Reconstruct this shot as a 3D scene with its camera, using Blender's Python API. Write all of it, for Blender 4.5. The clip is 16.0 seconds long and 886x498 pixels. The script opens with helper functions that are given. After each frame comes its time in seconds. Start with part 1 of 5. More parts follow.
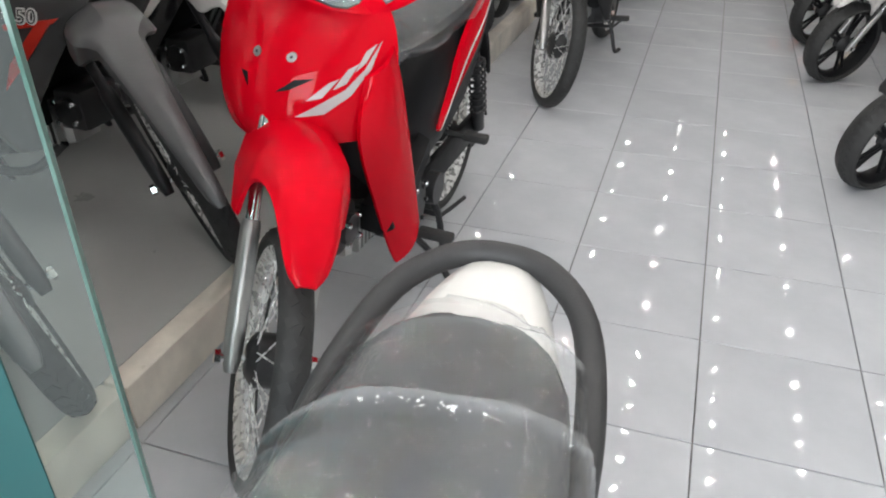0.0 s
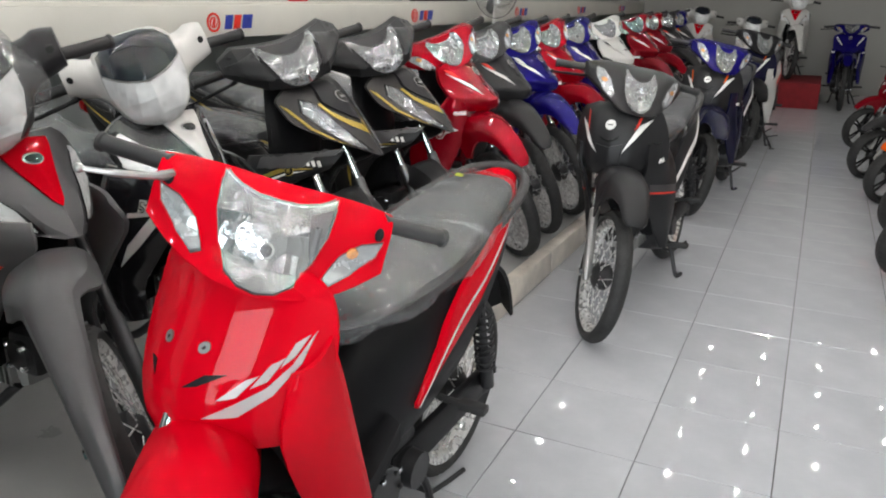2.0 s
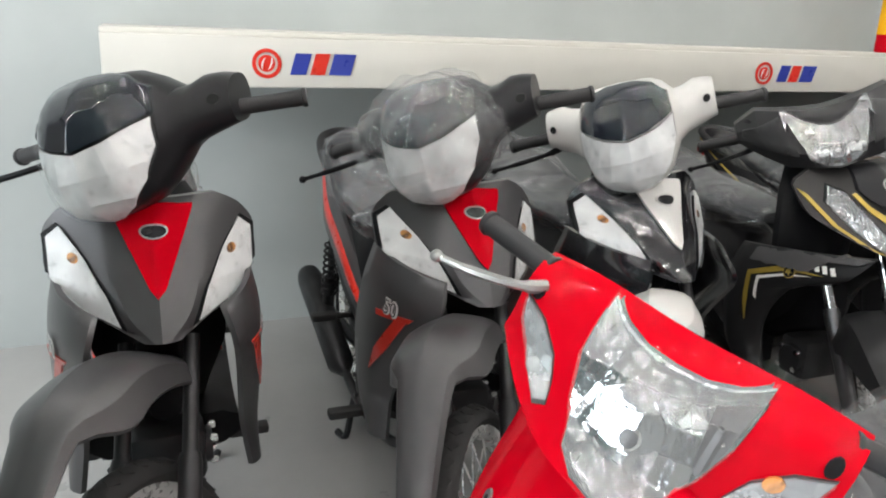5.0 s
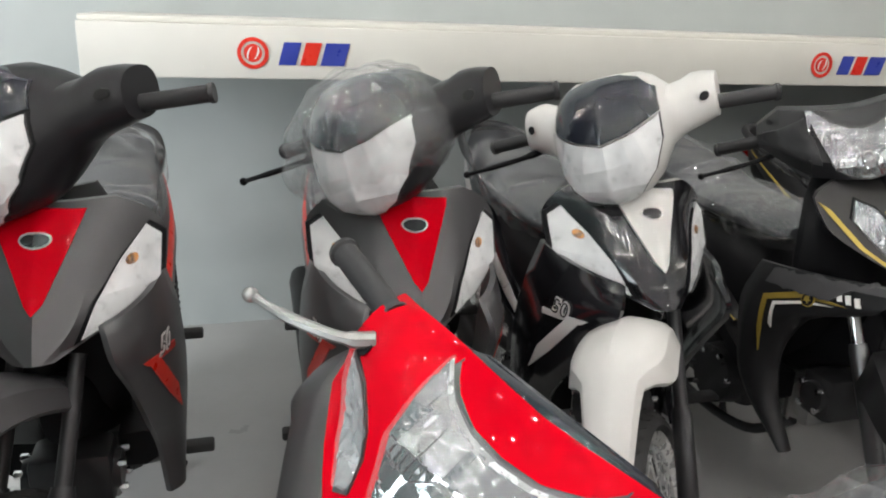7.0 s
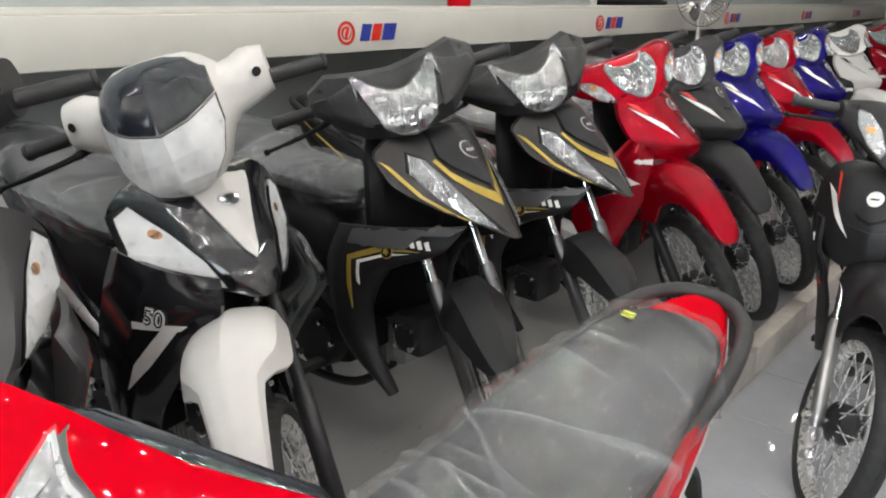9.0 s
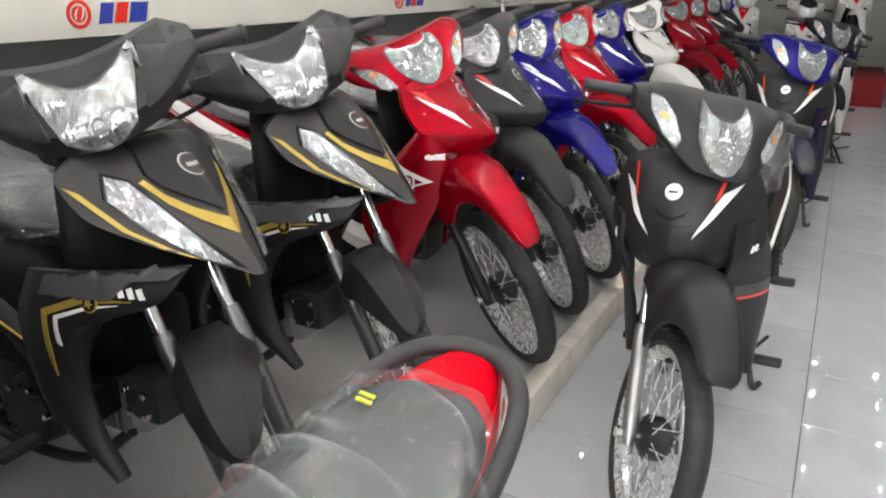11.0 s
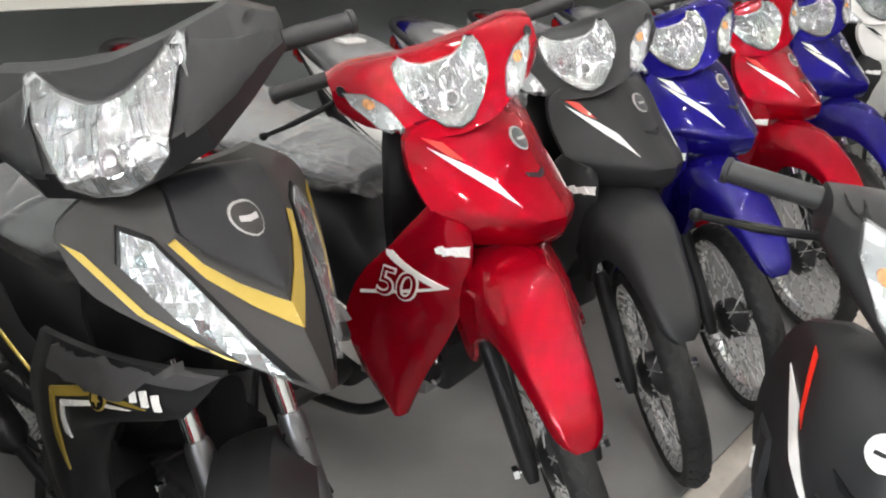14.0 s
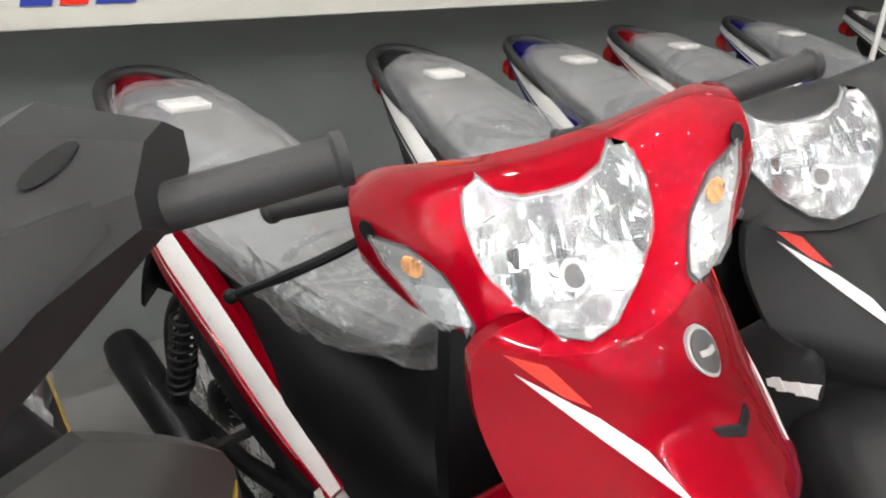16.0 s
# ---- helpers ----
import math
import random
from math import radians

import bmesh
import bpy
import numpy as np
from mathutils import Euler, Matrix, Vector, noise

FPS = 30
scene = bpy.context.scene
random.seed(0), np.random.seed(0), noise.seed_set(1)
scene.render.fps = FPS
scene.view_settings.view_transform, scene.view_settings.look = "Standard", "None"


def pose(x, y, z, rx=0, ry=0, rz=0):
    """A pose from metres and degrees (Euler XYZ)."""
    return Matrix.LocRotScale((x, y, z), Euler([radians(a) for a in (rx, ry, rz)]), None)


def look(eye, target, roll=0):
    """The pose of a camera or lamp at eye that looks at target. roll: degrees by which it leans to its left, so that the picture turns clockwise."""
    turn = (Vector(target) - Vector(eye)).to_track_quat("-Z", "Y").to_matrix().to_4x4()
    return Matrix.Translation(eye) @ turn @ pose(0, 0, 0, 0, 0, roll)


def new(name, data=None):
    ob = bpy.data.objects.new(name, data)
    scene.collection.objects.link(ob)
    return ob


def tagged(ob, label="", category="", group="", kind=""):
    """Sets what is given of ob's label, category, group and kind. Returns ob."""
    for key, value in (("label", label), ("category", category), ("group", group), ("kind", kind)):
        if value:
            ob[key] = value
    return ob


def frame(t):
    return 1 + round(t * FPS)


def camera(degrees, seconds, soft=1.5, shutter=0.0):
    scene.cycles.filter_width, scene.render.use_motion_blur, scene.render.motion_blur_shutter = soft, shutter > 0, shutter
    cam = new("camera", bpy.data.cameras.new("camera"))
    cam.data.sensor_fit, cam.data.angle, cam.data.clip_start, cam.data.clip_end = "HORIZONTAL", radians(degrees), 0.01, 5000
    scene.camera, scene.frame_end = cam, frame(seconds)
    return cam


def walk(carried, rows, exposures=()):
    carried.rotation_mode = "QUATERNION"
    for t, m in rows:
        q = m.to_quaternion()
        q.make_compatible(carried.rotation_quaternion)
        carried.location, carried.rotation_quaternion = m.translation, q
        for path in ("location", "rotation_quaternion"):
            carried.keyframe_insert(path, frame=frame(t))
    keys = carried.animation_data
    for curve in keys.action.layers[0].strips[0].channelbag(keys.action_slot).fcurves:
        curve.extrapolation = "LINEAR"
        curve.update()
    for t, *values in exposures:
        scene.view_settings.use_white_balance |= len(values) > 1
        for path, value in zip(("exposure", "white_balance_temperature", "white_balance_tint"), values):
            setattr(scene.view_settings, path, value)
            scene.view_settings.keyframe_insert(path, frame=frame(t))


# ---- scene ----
cam = camera(61.1, 16.0, 2.0)
PATH = [
    (0, (0.921, 0.439, 1.282), (0.374, 2.054, 0.237), -0.1),
    (0.5, (0.941, 0.505, 1.321), (0.346, 2.184, 0.412), -0.6),
    (1, (1.029, 0.642, 1.344), (0.305, 2.328, 0.55), -0.2),
    (1.5, (1.066, 0.758, 1.362), (0.267, 2.449, 0.652), 0.4),
    (2, (1.014, 0.899, 1.378), (0.182, 2.604, 0.747), 0.3),
    (2.5, (0.966, 0.995, 1.393), (0.061, 2.683, 0.816), 0.2),
    (3, (0.958, 1.091, 1.391), (-0.111, 2.685, 0.828), 0.5),
    (3.5, (0.967, 1.182, 1.391), (-0.324, 2.604, 0.834), 1.2),
    (4, (0.979, 1.237, 1.395), (-0.514, 2.443, 0.831), 1.6),
    (4.5, (0.909, 1.296, 1.392), (-0.746, 2.266, 0.823), 1.7),
    (4.7, (0.868, 1.318, 1.396), (-0.84, 2.19, 0.829), 2.0),
    (6.8, (0.721, 1.68, 1.41), (-1.123, 2.174, 0.813), 2.5),
    (7, (0.721, 1.7, 1.409), (-1.108, 2.239, 0.804), 2.2),
    (7.5, (0.718, 1.731, 1.415), (-1.016, 2.513, 0.795), 1.1),
    (8, (0.711, 1.721, 1.426), (-0.891, 2.75, 0.814), 0.5),
    (8.5, (0.681, 1.708, 1.425), (-0.753, 2.962, 0.815), 0.5),
    (9, (0.645, 1.707, 1.407), (-0.574, 3.16, 0.771), 0.5),
    (9.5, (0.622, 1.745, 1.394), (-0.422, 3.309, 0.713), 0.2),
    (10, (0.623, 1.858, 1.392), (-0.294, 3.492, 0.694), 0.2),
    (10.2, (0.63, 1.914, 1.39), (-0.232, 3.585, 0.709), 0.5),
    (12.3, (0.517, 2.546, 1.402), (-0.385, 4.183, 0.691), 1.1),
    (12.5, (0.535, 2.633, 1.402), (-0.398, 4.249, 0.68), 2.0),
    (13, (0.525, 2.823, 1.405), (-0.483, 4.376, 0.649), 3.3),
    (13.5, (0.414, 3.008, 1.41), (-0.687, 4.485, 0.631), 3.3),
    (14, (0.339, 3.171, 1.413), (-0.872, 4.555, 0.626), 2.2),
    (14.5, (0.285, 3.388, 1.415), (-1.005, 4.704, 0.637), 3.4),
    (15, (0.175, 3.529, 1.414), (-1.195, 4.76, 0.634), 3.4),
    (15.5, (-0.026, 3.648, 1.426), (-1.442, 4.822, 0.642), 2.0),
    (16, (-0.161, 3.727, 1.425), (-1.572, 4.878, 0.596), 2.7),
]
walk(cam, [(t, look(eye, target, roll)) for t, eye, target, roll in PATH], exposures=((0, -0.70), (1.5, -0.66), (3, -0.58), (4.5, -0.56), (7, -0.64), (8.5, -0.63), (10, -0.42), (12.5, -0.06), (15, -0.02), (16, 0.06)))

# ---- light ----
world = bpy.data.worlds.new("world")
scene.world = world
world.use_nodes = True
wn = world.node_tree.nodes
sky = wn.new("ShaderNodeTexSky")
sky.sky_type, sky.sun_disc = "NISHITA", False
sky.sun_elevation, sky.sun_rotation = radians(50), radians(200)
wn["Background"].inputs["Strength"].default_value = 0.10
world.node_tree.links.new(sky.outputs["Color"], wn["Background"].inputs["Color"])

sun = new("sun", bpy.data.lights.new("sun", "SUN"))
sun.data.energy, sun.data.angle, sun.data.color = 2.0, radians(0.6), (1, 0.95, 0.88)
sun.matrix_basis = look((0, 0, 0), (0.25, -0.35, -0.9))

day = new("daylight_in_shopfront", bpy.data.lights.new("daylight_in_shopfront", "AREA"))
day.data.shape, day.data.size, day.data.size_y = "RECTANGLE", 3.4, 2.7
day.data.energy, day.data.color = 430, (0.90, 0.955, 1.0)
day.matrix_basis = look((1.2, -2.35, 1.65), (1.2, 3, 1.3))

# ---- materials ----
def nodes_of(name):
    m = bpy.data.materials.new(name)
    m.use_nodes = True
    return m, m.node_tree, m.node_tree.nodes["Principled BSDF"]


def link(nt, a, b):
    nt.links.new(a, b)


def coords(nt, scale, kind="Object", turn=(0, 0, 0)):
    tc = nt.nodes.new("ShaderNodeTexCoord")
    mp = nt.nodes.new("ShaderNodeMapping")
    mp.inputs["Scale"].default_value = scale if isinstance(scale, tuple) else (scale,) * 3
    mp.inputs["Rotation"].default_value = turn
    link(nt, tc.outputs[kind], mp.inputs["Vector"])
    return mp.outputs["Vector"]


def noise_tex(nt, vec, scale, detail=4.0, rough=0.55):
    n = nt.nodes.new("ShaderNodeTexNoise")
    n.inputs["Scale"].default_value, n.inputs["Detail"].default_value, n.inputs["Roughness"].default_value = scale, detail, rough
    link(nt, vec, n.inputs["Vector"])
    return n.outputs["Fac"]


def ramp(nt, fac, stops):
    r = nt.nodes.new("ShaderNodeValToRGB")
    while len(r.color_ramp.elements) < len(stops):
        r.color_ramp.elements.new(0.5)
    for e, (p, c) in zip(r.color_ramp.elements, stops):
        e.position, e.color = p, (*c, 1) if len(c) == 3 else c
    link(nt, fac, r.inputs["Fac"])
    return r.outputs["Color"]


def bump(nt, bsdf, height, strength, distance=0.01):
    b = nt.nodes.new("ShaderNodeBump")
    b.inputs["Strength"].default_value, b.inputs["Distance"].default_value = strength, distance
    link(nt, height, b.inputs["Height"])
    link(nt, b.outputs["Normal"], bsdf.inputs["Normal"])


def surface(name, color, rough=0.5, metal=0.0, coat=0.0, vary=0.12, vscale=6.0, grain=0.0, gscale=300.0, rvary=0.1, spec=0.5):
    """A surface with two scales of variation: patches in colour and gloss, and a fine grain."""
    m, nt, b = nodes_of(name)
    v = coords(nt, 1.0)
    big = noise_tex(nt, v, vscale, 5)
    lo = tuple(c * (1 - vary) for c in color)
    hi = tuple(min(1, c * (1 + vary)) for c in color)
    link(nt, ramp(nt, big, [(0.3, lo), (0.7, hi)]), b.inputs["Base Color"])
    r = nt.nodes.new("ShaderNodeMapRange")
    r.inputs["To Min"].default_value, r.inputs["To Max"].default_value = max(0.01, rough - rvary), min(1, rough + rvary)
    link(nt, noise_tex(nt, v, vscale * 4, 6), r.inputs["Value"])
    link(nt, r.outputs["Result"], b.inputs["Roughness"])
    b.inputs["Metallic"].default_value, b.inputs["Coat Weight"].default_value = metal, coat
    b.inputs["Coat Roughness"].default_value = 0.03
    b.inputs["Specular IOR Level"].default_value = spec
    if grain:
        bump(nt, b, noise_tex(nt, v, gscale, 2), grain, 0.002)
    return m


def paint(name, color, metal=0.0, rough=0.22, coat=0.65):
    """Sprayed colour under a hard clear coat."""
    m = surface(name, color, rough, metal, coat, 0.06, 3.0, 0.0, rvary=0.03, spec=0.0)
    b = m.node_tree.nodes["Principled BSDF"]
    b.inputs["Coat Roughness"].default_value = 0.022
    b.inputs["Coat IOR"].default_value = 1.5
    return m


RED = paint("gloss_red_paint", (0.55, 0.001, 0.010), coat=0.32)
CRIMSON = paint("candy_red_paint", (0.31, 0.001, 0.010), 0.5, 0.25, 0.55)
DARKRED = paint("dark_red_paint", (0.20, 0.003, 0.010), 0.3, 0.25)
BLUE = paint("gloss_blue_paint", (0.008, 0.005, 0.125), 0.35, 0.25)
NAVY = paint("navy_paint", (0.008, 0.008, 0.030), 0.2, 0.3)
WHITE = surface("satin_white_plastic", (0.62, 0.61, 0.585), 0.35, 0, 0.3, 0.05, 4, 0.02, 200)
MATBLACK = surface("matt_black_paint", (0.016, 0.016, 0.0172), 0.40, 0, 0, 0.2, 5, 0.03, 500, 0.06, 0.27)
CHARCOAL = surface("matt_charcoal_paint", (0.016, 0.016, 0.018), 0.33, 0.1, 0, 0.12, 5, 0.03, 500, 0.05, 0.24)
MATGREY = surface("matt_dark_grey_paint", (0.084, 0.082, 0.085), 0.34, 0.40, 0, 0.12, 5, 0.03, 500, 0.05)
GUNMETAL = surface("satin_gunmetal_paint", (0.046, 0.044, 0.043), 0.30, 0.45, 0, 0.12, 5, 0.03, 500, 0.05, 0.2)
BLACK = surface("black_plastic", (0.007, 0.007, 0.008), 0.46, 0, 0, 0.25, 8, 0.10, 350, 0.08, 0.15)
GLOSSBLACK = surface("gloss_black_plastic", (0.010, 0.010, 0.012), 0.16, 0, 0.6, 0.2, 5, 0, 300, 0.05)
RUBBER = surface("tyre_rubber", (0.022, 0.022, 0.022), 0.7, 0, 0, 0.25, 20, 0.15, 250, 0.1)
GRIP = surface("grip_rubber", (0.024, 0.024, 0.025), 0.55, 0, 0, 0.2, 15, 0.15, 400, 0.1)
CHROME = surface("chrome", (0.78, 0.78, 0.78), 0.12, 1.0, 0, 0.06, 10, 0, 300, 0.06)
RIMCHROME = surface("bright_chrome_rim", (0.80, 0.80, 0.79), 0.28, 0.65, 0.3, 0.08, 12, 0, 300, 0.1)
FORKGREY = surface("satin_grey_fork", (0.15, 0.15, 0.155), 0.30, 0.85, 0, 0.12, 12, 0.05, 200, 0.08)
ALLOY = surface("cast_alloy", (0.40, 0.40, 0.39), 0.38, 0.9, 0, 0.15, 12, 0.08, 200, 0.1)
DARKMETAL = surface("dark_painted_metal", (0.035, 0.035, 0.037), 0.42, 0.5, 0, 0.25, 15, 0.08, 200, 0.1)
VINYL = surface("grey_seat_vinyl", (0.027, 0.029, 0.034), 0.6, 0, 0, 0.12, 6, 0.12, 600, 0.08)
GOLD = surface("gold_stripe", (0.42, 0.30, 0.055), 0.32, 0.35, 0.2, 0.06, 8)
LIME = surface("lime_sticker", (0.62, 0.68, 0.03), 0.4)
SILVER = surface("silver_stripe", (0.50, 0.48, 0.47), 0.30, 0.3, 0.3, 0.06, 8)
WHITEFILM = surface("white_decal", (0.80, 0.79, 0.77), 0.3, 0, 0.4, 0.03, 8)
REDFILM = surface("red_decal", (0.70, 0.03, 0.015), 0.3, 0, 0.4, 0.03, 8)
BLUEFILM = surface("blue_decal", (0.03, 0.05, 0.32), 0.3, 0, 0.4, 0.03, 8)
ORANGE = paint("orange_plastic", (0.85, 0.12, 0.01))
YELLOW = paint("yellow_plastic", (0.85, 0.42, 0.01))
TAILRED = surface("tail_lamp_red", (0.45, 0.01, 0.01), 0.12, 0, 1.0, 0.1, 30)


def facet_lens(name, tint, scale, depth=0.5, metal=0.4, dark=0.15):
    """Clear cover over a bright reflector bowl of many small flutes; its reflections are painted as patches."""
    m, nt, b = nodes_of(name)
    v = coords(nt, (1.0, 1.0, 0.5))
    vo = nt.nodes.new("ShaderNodeTexVoronoi")
    vo.inputs["Scale"].default_value = scale
    link(nt, v, vo.inputs["Vector"])
    patchy = noise_tex(nt, coords(nt, (1.0, 1.0, 0.8)), scale * 0.30, 3.5, 0.6)
    fine = noise_tex(nt, v, scale * 1.6, 2, 0.5)
    sep = nt.nodes.new("ShaderNodeSeparateColor")
    link(nt, vo.outputs["Color"], sep.inputs["Color"])
    shard = nt.nodes.new("ShaderNodeMath")
    shard.operation = "MULTIPLY_ADD"
    shard.inputs[1].default_value = 0.30
    link(nt, sep.outputs["Red"], shard.inputs[0])
    link(nt, patchy, shard.inputs[2])
    mix1 = nt.nodes.new("ShaderNodeMath")
    mix1.operation = "MULTIPLY_ADD"
    mix1.inputs[1].default_value = 0.25
    link(nt, fine, mix1.inputs[0])
    link(nt, shard.outputs["Value"], mix1.inputs[2])
    # Bright and dark patches put the bowl's reflections into the base colour.
    link(nt, ramp(nt, mix1.outputs["Value"], [(0.54, tuple(c * dark for c in tint)), (0.66, tuple(c * (0.34 + 0.7 * dark) for c in tint)), (0.79, tuple(c * 0.80 for c in tint)), (0.96, tint)]), b.inputs["Base Color"])
    b.inputs["Metallic"].default_value, b.inputs["Roughness"].default_value = metal, 0.18
    b.inputs["Coat Weight"].default_value, b.inputs["Coat Roughness"].default_value = 0.7, 0.02
    add = nt.nodes.new("ShaderNodeMath")
    add.operation = "MULTIPLY_ADD"
    add.inputs[1].default_value = 0.25
    link(nt, vo.outputs["Distance"], add.inputs[0])
    link(nt, patchy, add.inputs[2])
    bump(nt, b, add.outputs["Value"], depth, 0.02)
    return m


AMBER = facet_lens("amber_bulb", (0.92, 0.40, 0.12), 120, 0.3, 0.2)


SOFTREFLECTOR = surface("smooth_bright_reflector", (0.48, 0.49, 0.50), 0.26, 0.6, 0.0, 0.12, 9, 0.0, 24, 0.10)
LENSWHITE = surface("pale_frosted_reflector", (0.90, 0.91, 0.92), 0.30, 0.1, 0.5, 0.25, 16, 0, 300, 0.1)
SCREEN = surface("dark_tinted_screen", (0.016, 0.019, 0.027), 0.12, 0, 0.25, 0.2, 5, 0, 300, 0.04)
REFLECTOR = surface("mirror_reflector", (0.39, 0.40, 0.41), 0.13, 0.93, 0.0, 0.06, 30, 0.5, 90, 0.06)


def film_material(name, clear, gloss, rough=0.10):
    """Thin clear plastic film: a faint haze, a sharp gloss, fine wrinkles and painted crease glints."""
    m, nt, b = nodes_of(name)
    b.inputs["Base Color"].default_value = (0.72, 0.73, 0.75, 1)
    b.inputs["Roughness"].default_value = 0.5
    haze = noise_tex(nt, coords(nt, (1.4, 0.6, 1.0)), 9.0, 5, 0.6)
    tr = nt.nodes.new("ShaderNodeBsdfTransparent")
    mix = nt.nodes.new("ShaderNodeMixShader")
    # Whiter haze along creases: doubled film, plus window glints put into the colour.
    fold_glint = nt.nodes.new("ShaderNodeAttribute")
    fold_glint.attribute_name = "crease_glint"
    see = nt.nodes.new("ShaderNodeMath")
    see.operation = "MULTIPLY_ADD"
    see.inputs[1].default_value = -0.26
    link(nt, fold_glint.outputs["Fac"], see.inputs[0])
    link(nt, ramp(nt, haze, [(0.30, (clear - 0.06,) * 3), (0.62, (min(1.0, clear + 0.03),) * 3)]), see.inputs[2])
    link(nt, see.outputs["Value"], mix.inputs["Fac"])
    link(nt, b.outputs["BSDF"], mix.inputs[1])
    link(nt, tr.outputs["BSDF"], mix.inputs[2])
    gl = nt.nodes.new("ShaderNodeBsdfGlossy")
    gl.inputs["Roughness"].default_value = rough
    wr = nt.nodes.new("ShaderNodeBump")
    wr.inputs["Strength"].default_value, wr.inputs["Distance"].default_value = 0.6, 0.012
    link(nt, noise_tex(nt, coords(nt, (2.2, 0.8, 1.5), "Object", (0, 0, 0.6)), 26.0, 3, 0.55), wr.inputs["Height"])
    link(nt, wr.outputs["Normal"], gl.inputs["Normal"])
    sheen = nt.nodes.new("ShaderNodeMixShader")
    sheen.inputs["Fac"].default_value = gloss
    link(nt, mix.outputs["Shader"], sheen.inputs[1])
    link(nt, gl.outputs["BSDF"], sheen.inputs[2])
    link(nt, sheen.outputs["Shader"], nt.nodes["Material Output"].inputs["Surface"])
    return m


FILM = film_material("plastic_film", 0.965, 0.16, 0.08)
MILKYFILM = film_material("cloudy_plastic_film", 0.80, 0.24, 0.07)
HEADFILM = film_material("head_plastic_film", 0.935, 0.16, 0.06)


def glass_material(name, tint, keep):
    m, nt, b = nodes_of(name)
    b.inputs["Base Color"].default_value = (*tint, 1)
    b.inputs["Roughness"].default_value = 0.02
    tr = nt.nodes.new("ShaderNodeBsdfTransparent")
    tr.inputs["Color"].default_value = (*tint, 1)
    mix = nt.nodes.new("ShaderNodeMixShader")
    mix.inputs["Fac"].default_value = keep
    link(nt, b.outputs["BSDF"], mix.inputs[1])
    link(nt, tr.outputs["BSDF"], mix.inputs[2])
    link(nt, mix.outputs["Shader"], nt.nodes["Material Output"].inputs["Surface"])
    return m


GLASS = glass_material("door_glass", (0.93, 0.98, 0.965), 0.965)
COVER = glass_material("clear_lamp_cover", (0.96, 0.97, 0.97), 0.93)
GLASSEDGE = surface("green_glass_edge", (0.07, 0.15, 0.125), 0.15, 0, 0.3, 0.1, 10)
TEAL = surface("teal_sticker_film", (0.004, 0.085, 0.085), 0.35, 0, 0.2, 0.08, 5)


def emitter(name, color, strength):
    m, nt, b = nodes_of(name)
    b.inputs["Emission Color"].default_value, b.inputs["Emission Strength"].default_value = (*color, 1), strength
    return m


LED = emitter("led_lamp", (1.0, 0.965, 0.925), 725.0)


def tile_material():
    m, nt, b = nodes_of("glossy_grey_floor_tile")
    v = coords(nt, 1.0)
    info = nt.nodes.new("ShaderNodeObjectInfo")
    base = ramp(nt, noise_tex(nt, v, 5.0, 6, 0.6), [(0.3, (0.45, 0.465, 0.488)), (0.7, (0.515, 0.53, 0.553))])
    mixc = nt.nodes.new("ShaderNodeMix")
    mixc.data_type, mixc.blend_type = "RGBA", "MULTIPLY"
    mixc.inputs["Factor"].default_value = 1.0
    link(nt, base, mixc.inputs["A"])
    link(nt, ramp(nt, info.outputs["Random"], [(0, (0.95, 0.95, 0.95)), (1, (1, 1, 1))]), mixc.inputs["B"])
    link(nt, mixc.outputs["Result"], b.inputs["Base Color"])
    link(nt, ramp(nt, noise_tex(nt, v, 14, 6, 0.65), [(0.35, (0.02,) * 3), (0.75, (0.05,) * 3)]), b.inputs["Roughness"])
    b.inputs["Specular IOR Level"].default_value = 0.40
    return m


TILE = tile_material()
GROUT = surface("dirty_grout", (0.16, 0.15, 0.14), 0.8, 0, 0, 0.3, 30, 0.2, 100)
STONE = surface("cream_kerb_stone", (0.78, 0.715, 0.63), 0.32, 0, 0, 0.14, 9, 0.05, 80, 0.12)


def concrete_material():
    m, nt, b = nodes_of("dark_polished_concrete")
    v = coords(nt, 1.0)
    c = ramp(nt, noise_tex(nt, v, 1.6, 7, 0.62), [(0.2, (0.36, 0.358, 0.35)), (0.55, (0.43, 0.427, 0.416)), (0.85, (0.49, 0.484, 0.466))])
    link(nt, c, b.inputs["Base Color"])
    link(nt, ramp(nt, noise_tex(nt, v, 5, 6, 0.6), [(0.3, (0.27,) * 3), (0.75, (0.36,) * 3)]), b.inputs["Roughness"])
    bump(nt, b, noise_tex(nt, v, 40, 5), 0.08, 0.004)
    return m


CONCRETE = concrete_material()
WALLPAINT = surface("grey_wall_paint", (0.33, 0.325, 0.30), 0.6, 0, 0, 0.06, 1.5, 0.06, 90, 0.08)
LOWPAINT = surface("grey_green_wall_paint", (0.40, 0.43, 0.42), 0.6, 0, 0, 0.08, 1.6, 0.06, 90, 0.08)
BOARD = surface("cream_board_paint", (0.60, 0.585, 0.53), 0.45, 0, 0, 0.04, 3, 0.03, 60, 0.06)
CEIL = surface("dark_grey_ceiling_paint", (0.16, 0.16, 0.165), 0.7, 0, 0, 0.03, 2)
CARPET = surface("red_carpet", (0.20, 0.010, 0.014), 0.9, 0, 0, 0.15, 12, 0.4, 400)

# ---- mesh helpers ----
def smooth_mesh(bm, name, angle=40):
    bmesh.ops.recalc_face_normals(bm, faces=bm.faces)
    me = bpy.data.meshes.new(name)
    for f in bm.faces:
        f.smooth = True
    for e in bm.edges:
        if len(e.link_faces) == 2 and e.calc_face_angle(0) > radians(angle):
            e.smooth = False
    bm.to_mesh(me)
    bm.free()
    return me


